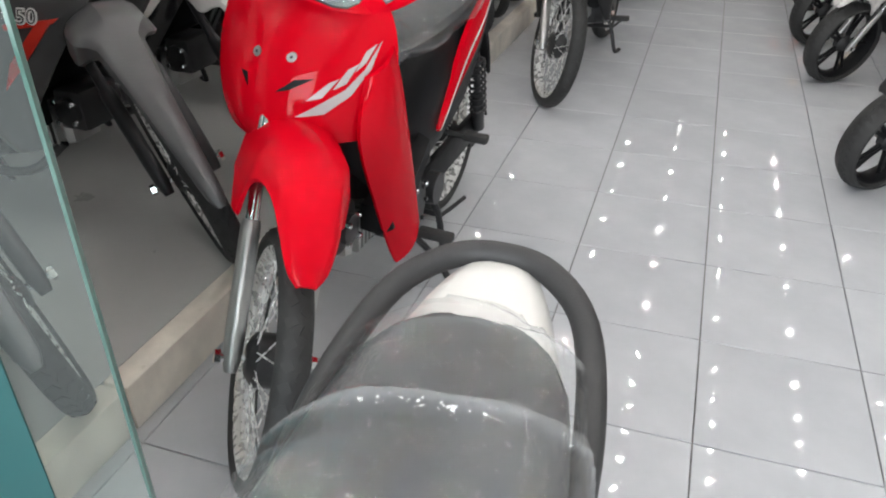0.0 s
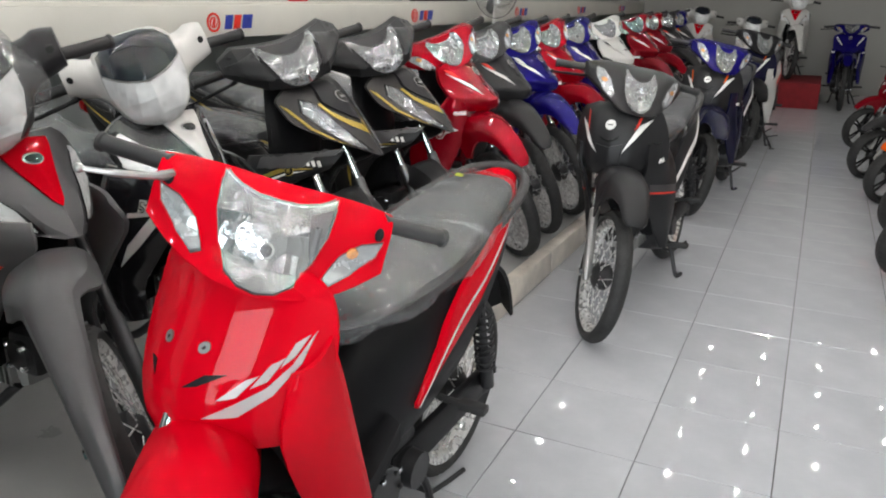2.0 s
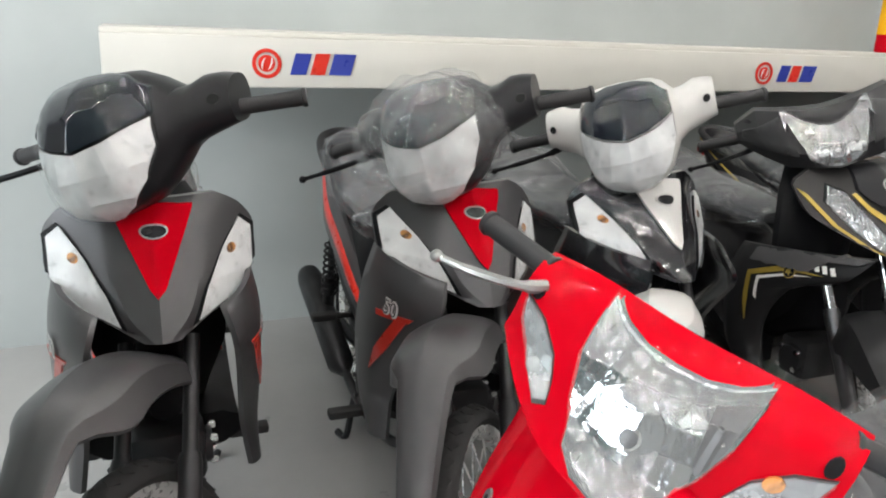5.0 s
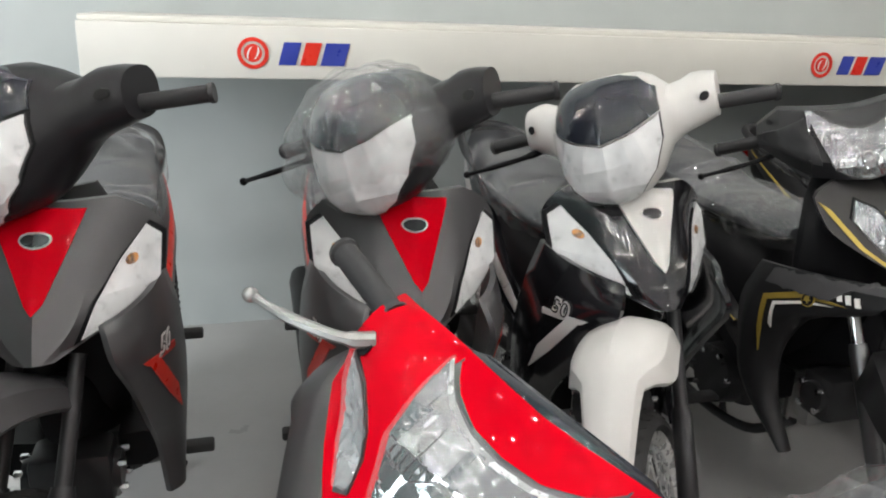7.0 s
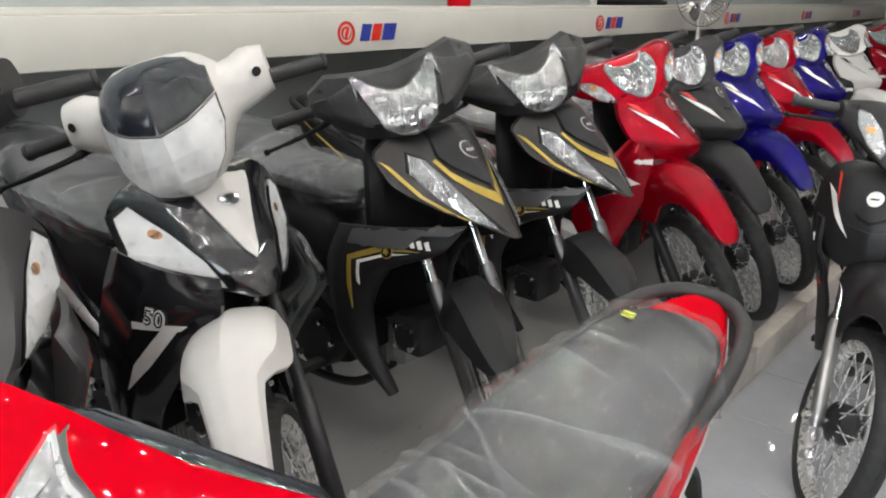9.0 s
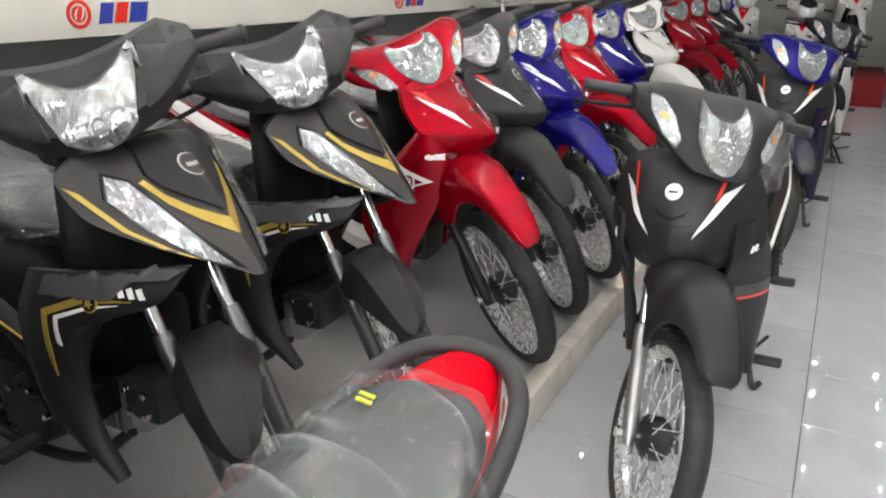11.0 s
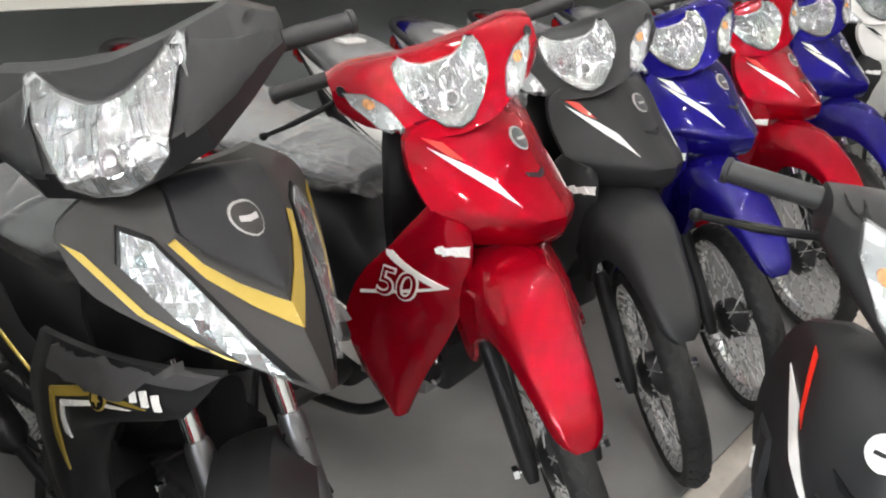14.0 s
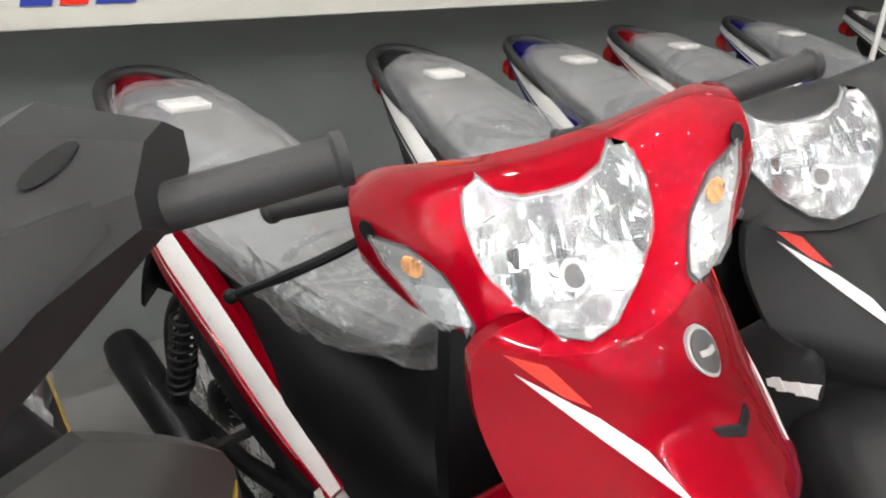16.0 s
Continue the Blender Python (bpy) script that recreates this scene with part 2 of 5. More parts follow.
def part(name, mesh, material, parent, label="", m=None):
    """Links a mesh as one object under a thing or a part, with a material of its own."""
    if isinstance(mesh, bmesh.types.BMesh):
        mesh = smooth_mesh(mesh, name)
    if not mesh.materials:
        mesh.materials.append(None)
    ob = new(name, mesh)
    ob.material_slots[0].link = "OBJECT"
    ob.material_slots[0].material = material
    ob.parent = parent
    if m is not None:
        ob.matrix_basis = m
    if label:
        ob["label"] = label
    return ob


def loft(rings, closed=True, caps=True, bm=None):
    bm = bm or bmesh.new()
    vs = [[bm.verts.new(p) for p in r] for r in rings]
    n = len(rings[0])
    for a, b in zip(vs, vs[1:]):
        for i in range(n if closed else n - 1):
            j = (i + 1) % n
            bm.faces.new((a[i], a[j], b[j], b[i]))
    if caps and closed:
        bm.faces.new(vs[0][::-1])
        bm.faces.new(vs[-1])
    return bm


def tube(path, radius, n=10, bm=None, caps=True):
    """A round bar along a path; radius: one value or one for each point."""
    pts = [Vector(p) for p in path]
    rad = radius if isinstance(radius, (list, tuple)) else [radius] * len(pts)
    rings, up = [], None
    for i, p in enumerate(pts):
        d = (pts[min(i + 1, len(pts) - 1)] - pts[max(i - 1, 0)]).normalized()
        if up is None:
            up = Vector((0, 0, 1)) if abs(d.z) < 0.9 else Vector((1, 0, 0))
        s = d.cross(up).normalized()
        up = s.cross(d).normalized()
        rings.append([p + (s * math.cos(a) + up * math.sin(a)) * rad[i] for a in (2 * math.pi * k / n for k in range(n))])
    return loft(rings, True, caps, bm)


def curve_pts(pts, steps=6):
    """Catmull-Rom through points."""
    P = [Vector(p) for p in pts]
    P = [P[0] * 2 - P[1]] + P + [P[-1] * 2 - P[-2]]
    out = []
    for i in range(1, len(P) - 2):
        for k in range(steps):
            t = k / steps
            a, b, c, d = P[i - 1:i + 3]
            out.append(0.5 * ((2 * b) + (c - a) * t + (2 * a - 5 * b + 4 * c - d) * t * t + (3 * b - a - 3 * c + d) * t ** 3))
    out.append(P[-2])
    return out


def lerp_table(table, u):
    """Row of values at u from rows (u, values...), along smooth curves that never overshoot."""
    if u <= table[0][0]:
        return table[0][1:]
    if u >= table[-1][0]:
        return table[-1][1:]
    i = next(k for k in range(len(table) - 1) if u <= table[k + 1][0])
    a, b = table[i], table[i + 1]
    h = b[0] - a[0]
    t = (u - a[0]) / h
    out = []
    for c in range(1, len(a)):
        d = (b[c] - a[c]) / h

        def slope(k):
            if k == 0 or k == len(table) - 1:
                return d
            p, q, r = table[k - 1], table[k], table[k + 1]
            d0, d1 = (q[c] - p[c]) / (q[0] - p[0]), (r[c] - q[c]) / (r[0] - q[0])
            return 0.0 if d0 * d1 <= 0 else 2 * d0 * d1 / (d0 + d1)
        m0, m1 = slope(i), slope(i + 1)
        out.append(a[c] * (1 + 2 * t) * (1 - t) ** 2 + m0 * h * t * (1 - t) ** 2 + b[c] * t * t * (3 - 2 * t) + m1 * h * t * t * (t - 1))
    return tuple(out)


def box(bm, x0, x1, y0, y1, z0, z1, bevel=0.0):
    m = Matrix.LocRotScale(((x0 + x1) / 2, (y0 + y1) / 2, (z0 + z1) / 2), None, (abs(x1 - x0), abs(y1 - y0), abs(z1 - z0)))
    r = bmesh.ops.create_cube(bm, size=1, matrix=m)
    if bevel:
        es = list({e for v in r["verts"] for e in v.link_edges})
        bmesh.ops.bevel(bm, geom=es, offset=bevel, segments=2, affect="EDGES", profile=0.5)
    return bm


def disc(bm, centre, axis, radius, depth, n=20):
    q = Vector((0, 0, 1)).rotation_difference(Vector(axis)).to_matrix().to_4x4()
    bmesh.ops.create_cone(bm, cap_ends=True, segments=n, radius1=radius, radius2=radius * 0.94, depth=depth, matrix=Matrix.Translation(centre) @ q)
    return bm


from mathutils.bvhtree import BVHTree


def tree_of(mesh):
    return BVHTree.FromPolygons([v.co for v in mesh.vertices], [p.vertices for p in mesh.polygons])


def patch(tree, outline, way=(0, 1, 0), plane="xz", off=0.003, thick=0.006, cuts=3, start=None, round_steps=0):
    """A thin raised piece of the given outline, laid on the surface that the tree holds."""
    way = Vector(way)
    far = start if start is not None else 2.0
    if round_steps:
        outline = [tuple(p) for p in curve_pts([(*p, 0) for p in outline] + [(*outline[0], 0)], round_steps)[:-1]]
        outline = [(p[0], p[1]) for p in outline]
    bm = bmesh.new()
    put = (lambda a, b: Vector((a, 0, b))) if plane == "xz" else (lambda a, b: Vector((0, a, b)))
    vs = [bm.verts.new(put(*p)) for p in outline]
    bm.faces.new(vs)
    bmesh.ops.triangulate(bm, faces=bm.faces)
    for _ in range(cuts):
        bmesh.ops.subdivide_edges(bm, edges=[e for e in bm.edges if e.calc_length() > 0.018], cuts=1)
        bmesh.ops.triangulate(bm, faces=bm.faces)
    last = None
    missing = []
    for v in bm.verts:
        hit = tree.ray_cast(v.co - way * far, way)
        if hit[0] is None:
            missing.append(v)
            continue
        nrm = hit[1] if hit[1].dot(way) < 0 else -hit[1]
        v.co = hit[0] - way * off * 0.5 + nrm * off * 0.5
    for v in missing:
        near = tree.find_nearest(v.co - way * 0.35)
        if near[0] is not None:
            v.co = near[0] - way * off
    edge = [e for e in bm.edges if len(e.link_faces) == 1]
    ret = bmesh.ops.extrude_edge_only(bm, edges=edge)
    for g in ret["geom"]:
        if isinstance(g, bmesh.types.BMVert):
            g.co += way * thick
    return bm


def facet_patch(tree, outline, centre, off=0.008, cell=(0.013, 0.019), tilt=0.30, seed=1):
    """A lamp's reflector: many small tilted mirror facets in rows and columns, cut to the outline."""
    way = Vector((0, 1, 0))
    rng = random.Random(seed)
    bm = bmesh.new()
    bm.faces.new([bm.verts.new((x, 0, z)) for x, z in outline])
    lo, hi = [min(p[i] for p in outline) for i in (0, 1)], [max(p[i] for p in outline) for i in (0, 1)]
    for axis in (0, 1):
        for k in range(int((hi[axis] - lo[axis]) / cell[axis]) + 2):
            at = lo[axis] + cell[axis] * (k + 0.3 * rng.random())
            co = Vector((at, 0, 0)) if axis == 0 else Vector((0, 0, at))
            if axis == 0:
                co.z = centre[1]
            else:
                co.x = centre[0]
            lean = (at - centre[axis]) * 3.0
            no = Vector((1, 0, lean)) if axis == 0 else Vector((-lean * 0.8, 0, 1))
            bmesh.ops.bisect_plane(bm, geom=bm.verts[:] + bm.edges[:] + bm.faces[:], dist=1e-5, plane_co=co, plane_no=no.normalized())
    bmesh.ops.split_edges(bm, edges=bm.edges)
    for f in bm.faces:
        c = f.calc_center_median()
        turn = rng.uniform(0, 2 * math.pi)
        d = Vector((math.cos(turn), 0, math.sin(turn))) * rng.random() + Vector((1 if rng.random() < 0.5 else -1, 0, 0.2)) * 0.6
        steep = tilt * rng.uniform(0.4, 1.2)
        for v in f.verts:
            rise = (v.co - c).dot(d) * steep
            hit = tree.ray_cast(v.co - way * 2, way)
            if hit[0] is None:
                near = tree.find_nearest(v.co - way * 0.35)
                v.co = near[0] - way * (off + rise)
            else:
                nrm = hit[1] if hit[1].dot(way) < 0 else -hit[1]
                v.co = hit[0] - way * (off * 0.5 + rise) + nrm * off * 0.5
    return bm


def mirror(outline):
    return [(-a, b) for a, b in reversed(outline)]


def text_mesh(s, size, shear=0.0, grow=0.0):
    c = bpy.data.curves.new("lettering", "FONT")
    c.body, c.size, c.align_x, c.align_y, c.shear = s, size, "CENTER", "CENTER", shear
    c.offset = grow
    ob = bpy.data.objects.new("lettering", c)
    scene.collection.objects.link(ob)
    me = bpy.data.meshes.new_from_object(ob.evaluated_get(bpy.context.evaluated_depsgraph_get()))
    bpy.data.objects.remove(ob)
    bpy.data.curves.remove(c)
    return me


def text_on(tree, s, size, at, way, shear=0.2, flip=1, tilt=0.0, off=0.006, grow=0.0):
    """Letters laid on a side surface: at is (y, z)."""
    me = text_mesh(s, size, shear, grow)
    bm = bmesh.new()
    bm.from_mesh(me)
    bpy.data.meshes.remove(me)
    bmesh.ops.triangulate(bm, faces=bm.faces)
    bmesh.ops.subdivide_edges(bm, edges=bm.edges, cuts=1)
    way = Vector(way)
    ca, sa = math.cos(tilt), math.sin(tilt)
    for v in bm.verts:
        a, b = v.co.x * ca - v.co.y * sa, v.co.x * sa + v.co.y * ca
        p = Vector((0, at[0] + flip * a, at[1] + b)) - way * 2
        hit = tree.ray_cast(p, way)
        v.co = (hit[0] if hit[0] is not None else p + way * 1.8) - way * off
    return bm

# ---- motorcycle ----
# Bike space: front towards -y, x to the side of the rider's left hand, ground at z = 0.
AXLE_F, AXLE_R, WHEEL = Vector((0, -0.60, 0.283)), Vector((0, 0.62, 0.283)), 0.283
CACHE = {}


def cached(key, build, angle=40):
    if key not in CACHE:
        made = build()
        CACHE[key] = made if isinstance(made, bpy.types.Mesh) else smooth_mesh(made, key if isinstance(key, str) else "_".join(map(str, key)), angle)
    return CACHE[key]


def steer_matrix(deg):
    p = Vector((0, -0.545, 0.28))
    return Matrix.Translation(p) @ Matrix.Rotation(radians(deg), 4, Vector((0, 0.438, 0.899))) @ Matrix.Translation(-p)


def torus_rings(bm, r0, section, n):
    """A ring about the x axis: section is a loop of (radius offset, x)."""
    rings = []
    for k in range(n):
        a = 2 * math.pi * k / n
        rings.append([(x, (r0 + dr) * math.cos(a), (r0 + dr) * math.sin(a)) for dr, x in section])
    rings.append(rings[0])
    loft(rings, True, False, bm)
    bmesh.ops.remove_doubles(bm, verts=bm.verts, dist=1e-5)
    return bm


def tyre_mesh(w):
    bm = bmesh.new()
    sec = [(0.0, -w * 0.66), (0.013, -w), (0.026, -w * 0.94), (0.039, -w * 0.56), (0.045, 0), (0.039, w * 0.56), (0.026, w * 0.94), (0.013, w), (0.0, w * 0.66)]
    torus_rings(bm, WHEEL - 0.045, sec, 48)
    return bm


def tread_mesh(w):
    bm = bmesh.new()
    n = 44
    for k in range(n):
        a = 2 * math.pi * k / n
        for side in (-1, 1):
            b = a + (0.035 if side > 0 else -0.035)
            m = Matrix.Rotation(b, 4, "X") @ Matrix.Translation((side * w * 0.40, WHEEL - 0.0062, 0)) @ Matrix.Rotation(-side * 0.42, 4, "Z") @ Matrix.Rotation(-side * 0.5, 4, "Y") @ Matrix.Diagonal((w * 0.62, 0.0045, 0.020, 1))
            bmesh.ops.create_cube(bm, size=1, matrix=m)
    return bm


def rim_mesh(w):
    bm = bmesh.new()
    return torus_rings(bm, WHEEL - 0.062, [(0.018, -w), (0.020, -w * 0.8), (0.006, -w * 0.55), (0.0, 0), (0.006, w * 0.55), (0.020, w * 0.8), (0.018, w), (0.010, w * 0.98), (-0.008, w * 0.4), (-0.008, -w * 0.4), (0.010, -w * 0.98)], 48)


def spokes_mesh():
    bm = bmesh.new()
    for k in range(36):
        a = 2 * math.pi * k / 36
        side = 1 if k % 2 else -1
        b = a + (0.42 if k % 4 < 2 else -0.42)
        tube([(side * 0.030, 0.045 * math.cos(b), 0.045 * math.sin(b)), (side * 0.004, (WHEEL - 0.066) * math.cos(a), (WHEEL - 0.066) * math.sin(a))], 0.0019, 5, bm)
    return bm


def hub_mesh(r, w):
    bm = bmesh.new()
    prof = [(-w, 0.018), (-w * 0.95, r * 0.55), (-w * 0.6, r), (w * 0.3, r), (w * 0.55, r * 0.82), (w * 0.95, r * 0.5), (w, 0.018)]
    return loft([[(x, rr * math.cos(t), rr * math.sin(t)) for t in (2 * math.pi * i / 24 for i in range(24))] for x, rr in prof], True, True, bm)


def cast_mesh():
    bm = bmesh.new()
    for k in range(5):
        for s in (-0.16, 0.16):
            a = 2 * math.pi * k / 5
            m = Matrix.Rotation(a + s, 4, "X")
            p0, p1 = m @ Vector((0, 0.04, 0)), Matrix.Rotation(a + s * 0.8, 4, "X") @ Vector((0, WHEEL - 0.07, 0))
            tube([p0, (p0 + p1) / 2, p1], [0.016, 0.011, 0.013], 8, bm)
    return bm


def wheel(name, parent, at, m, w, cast=False):
    t = part(name, cached(("tyre", w), lambda: tyre_mesh(w)), RUBBER, parent, "black treaded rubber tyre", m @ Matrix.Translation(at))
    tagged(part("tread", cached(("tread", w), lambda: tread_mesh(w)), RUBBER, t, "raised tread blocks"), kind="stuff")
    part("rim", cached(("rim", w), lambda: rim_mesh(w * 0.72)), BLACK if cast else RIMCHROME, t, "black cast rim" if cast else "chromed steel rim")
    part("hub", cached(("hub", w), lambda: hub_mesh(0.058, 0.045)), DARKMETAL, t)
    if cast:
        part("spokes", cached("cast", cast_mesh), BLACK, t)
    else:
        tagged(part("spokes", cached("spokes", spokes_mesh), RIMCHROME, t, "thin chromed wire spokes"), kind="stuff")
    return t


COWLS = {  # half width, squareness; then |x| share: front y, back y, bottom z, top z, backward lean
    "A": (0.208, 3.2, [(0, -0.360, -0.280, 0.968, 1.092, 1.40), (0.3, -0.354, -0.272, 0.974, 1.094, 1.35), (0.55, -0.332, -0.245, 0.990, 1.098, 1.2), (0.8, -0.292, -0.205, 0.998, 1.097, 0.9), (1, -0.245, -0.165, 1.018, 1.080, 0.6)]),
    "D": (0.208, 3.2, [(0, -0.375, -0.265, 0.93, 1.112, 1.1), (0.3, -0.368, -0.255, 0.935, 1.113, 1.05), (0.55, -0.340, -0.23, 0.965, 1.112, 0.9), (0.8, -0.290, -0.19, 1.0, 1.102, 0.8), (1, -0.235, -0.15, 1.03, 1.086, 0.6)]),
    "R": (0.212, 4.2, [(0, -0.290, -0.242, 0.930, 1.064, 1.36), (0.3, -0.276, -0.230, 0.930, 1.064, 1.25), (0.55, -0.256, -0.208, 0.934, 1.062, 1.1), (0.8, -0.230, -0.180, 0.946, 1.057, 0.9), (1, -0.205, -0.150, 0.962, 1.048, 0.7)]),
    "B": (0.21, 2.4, [(0, -0.405, -0.17, 0.925, 1.175, 0.25), (0.3, -0.385, -0.16, 0.935, 1.17, 0.25), (0.47, -0.345, -0.15, 0.965, 1.15, 0.25), (0.58, -0.28, -0.12, 1.01, 1.12, 0.25), (0.8, -0.245, -0.11, 1.025, 1.135, 0.25), (1, -0.205, -0.10, 1.035, 1.125, 0.25)]),
    "C": (0.222, 1.7, [(0, -0.385, -0.20, 0.986, 1.126, 1.2), (0.45, -0.360, -0.18, 0.996, 1.134, 1.1), (0.62, -0.315, -0.155, 1.010, 1.148, 0.95), (0.85, -0.255, -0.11, 1.03, 1.136, 0.65), (1, -0.195, -0.09, 1.050, 1.104, 0.5)]),
}


def cowl_mesh(style):
    W, ex, table = COWLS[style]
    n = 8 if style == "C" else 20
    rings = []
    steps = 9 if style == "C" else 19
    for i in range(steps):
        u = -1 + 2 * i / (steps - 1)
        yf, yb, z0, z1, lean = lerp_table(table, abs(u))
        cy, cz, hy, hz = (yf + yb) / 2, (z0 + z1) / 2, (yb - yf) / 2, (z1 - z0) / 2
        ring = []
        for k in range(n):
            a = 2 * math.pi * (k + 0.5) / n
            c, s = math.cos(a), math.sin(a)
            ring.append((u * W, cy + hy * math.copysign(abs(c) ** (2 / ex), c) + lean * (s * hz), cz + hz * math.copysign(abs(s) ** (2 / ex), s)))
        rings.append(ring)
    return loft(rings)


NOSES = {  # z, half width, front y, sweep back at the edge
    "A": [(0.972, 0.12, -0.36, 0.04), (0.955, 0.175, -0.385, 0.085), (0.93, 0.196, -0.41, 0.115), (0.88, 0.198, -0.45, 0.14), (0.83, 0.194, -0.498, 0.155), (0.795, 0.184, -0.532, 0.165), (0.765, 0.165, -0.530, 0.15), (0.745, 0.14, -0.515, 0.12)],
    "D": [(0.968, 0.10, -0.335, 0.03), (0.95, 0.155, -0.375, 0.085), (0.91, 0.182, -0.415, 0.135), (0.85, 0.200, -0.445, 0.17), (0.78, 0.208, -0.462, 0.19), (0.73, 0.205, -0.462, 0.19), (0.695, 0.188, -0.450, 0.17), (0.675, 0.166, -0.434, 0.14)],
    "R": [(0.955, 0.10, -0.262, 0.03), (0.94, 0.145, -0.285, 0.065), (0.90, 0.190, -0.316, 0.11), (0.85, 0.207, -0.345, 0.135), (0.80, 0.215, -0.374, 0.15), (0.74, 0.215, -0.400, 0.16), (0.69, 0.207, -0.408, 0.155), (0.648, 0.19, -0.394, 0.13)],
    "B": [(0.945, 0.12, -0.29, 0.04), (0.92, 0.165, -0.32, 0.09), (0.87, 0.196, -0.36, 0.14), (0.82, 0.196, -0.40, 0.155), (0.78, 0.165, -0.432, 0.14), (0.752, 0.12, -0.452, 0.10), (0.732, 0.06, -0.462, 0.04), (0.722, 0.03, -0.466, 0.01)],
    "C": [(0.985, 0.10, -0.335, 0.04), (0.955, 0.16, -0.385, 0.09), (0.914, 0.196, -0.430, 0.14), (0.86, 0.188, -0.483, 0.15), (0.80, 0.125, -0.537, 0.10), (0.765, 0.065, -0.566, 0.05), (0.745, 0.03, -0.580, 0.02), (0.735, 0.015, -0.586, 0.006)],
}
FLAT = {"A": (0.46, 0.16), "D": (0.46, 0.12), "B": (0.42, 0.22), "C": (0.5, 0.38)}  # a flatter centre and where it breaks


def nose_mesh(style):
    rings = []
    n = 17
    if style in FLAT:
        b, f = FLAT[style]
        fall = lambda u: f * u / b if u < b else f + (1 - f) * (u - b) / (1 - b)
    else:
        fall = lambda u: u ** 1.9
    rows = [(z, *lerp_table([(-a[0], *a[1:]) for a in NOSES[style]], -z)) for z in np.linspace(NOSES[style][0][0], NOSES[style][-1][0], 19)]
    for z, w, y0, sw in rows:
        f_ = [(-w + 2 * w * i / (n - 1)) for i in range(n)]
        front = [(x, y0 + sw * fall(abs(x / w)), z) for x in f_]
        back = [(x * 0.96, y0 + sw * fall(abs(x / w)) + 0.016, z) for x in reversed(f_)]
        rings.append(front + back)
    return loft(rings)


WINGS = {  # inner edge x y z, outer edge x y z, from the top down
    "R": [(0.150, -0.30, 0.79, 0.176, -0.225, 0.84), (0.144, -0.325, 0.67, 0.190, -0.195, 0.72), (0.148, -0.24, 0.45, 0.195, -0.13, 0.50), (0.154, -0.165, 0.29, 0.195, -0.085, 0.36), (0.160, -0.144, 0.246, 0.193, -0.076, 0.335)],
    "A": [(0.145, -0.41, 0.79, 0.186, -0.345, 0.82), (0.155, -0.43, 0.74, 0.205, -0.27, 0.725), (0.152, -0.42, 0.65, 0.212, -0.185, 0.625), (0.140, -0.37, 0.53, 0.208, -0.15, 0.52), (0.150, -0.32, 0.42, 0.20, -0.20, 0.41), (0.165, -0.292, 0.33, 0.187, -0.262, 0.335)],
    "D": [(0.150, -0.37, 0.80, 0.180, -0.24, 0.80), (0.150, -0.385, 0.72, 0.198, -0.14, 0.70), (0.130, -0.365, 0.63, 0.205, -0.10, 0.60), (0.130, -0.315, 0.53, 0.204, -0.10, 0.51), (0.142, -0.26, 0.43, 0.196, -0.115, 0.42), (0.163, -0.19, 0.30, 0.178, -0.135, 0.29)],
    "B": [(0.110, -0.46, 0.78, 0.185, -0.20, 0.80), (0.125, -0.49, 0.73, 0.205, -0.17, 0.70), (0.14, -0.41, 0.63, 0.21, -0.13, 0.58), (0.15, -0.325, 0.52, 0.205, -0.115, 0.47), (0.16, -0.262, 0.42, 0.195, -0.115, 0.38), (0.172, -0.28, 0.335, 0.187, -0.17, 0.315)],
    "C": [(0.10, -0.50, 0.765, 0.185, -0.14, 0.72), (0.14, -0.46, 0.70, 0.205, -0.11, 0.62), (0.155, -0.300, 0.625, 0.208, -0.12, 0.54), (0.16, -0.235, 0.50, 0.205, -0.14, 0.44), (0.17, -0.262, 0.40, 0.20, -0.195, 0.37), (0.18, -0.345, 0.30, 0.19, -0.315, 0.29)],
}


def wing_mesh(style, side):
    rings = []
    t = WINGS[style]
    for v in np.linspace(0, len(t) - 1, 16):
        xi, yi, zi, xo, yo, zo = lerp_table([(k, *a) for k, a in enumerate(t)], v)
        ring, back = [], []
        for i in range(9):
            u = i / 8
            b = 0.018 * math.sin(math.pi * u)
            x, y, z = xi + (xo - xi) * (u ** 0.8) + b * 0.9, yi + (yo - yi) * u - b * 0.4, zi + (zo - zi) * u
            ring.append((side * x, y, z))
            back.append((side * (x - 0.010), y + 0.006, z))
        rings.append(ring + back[::-1])
    return loft(rings)


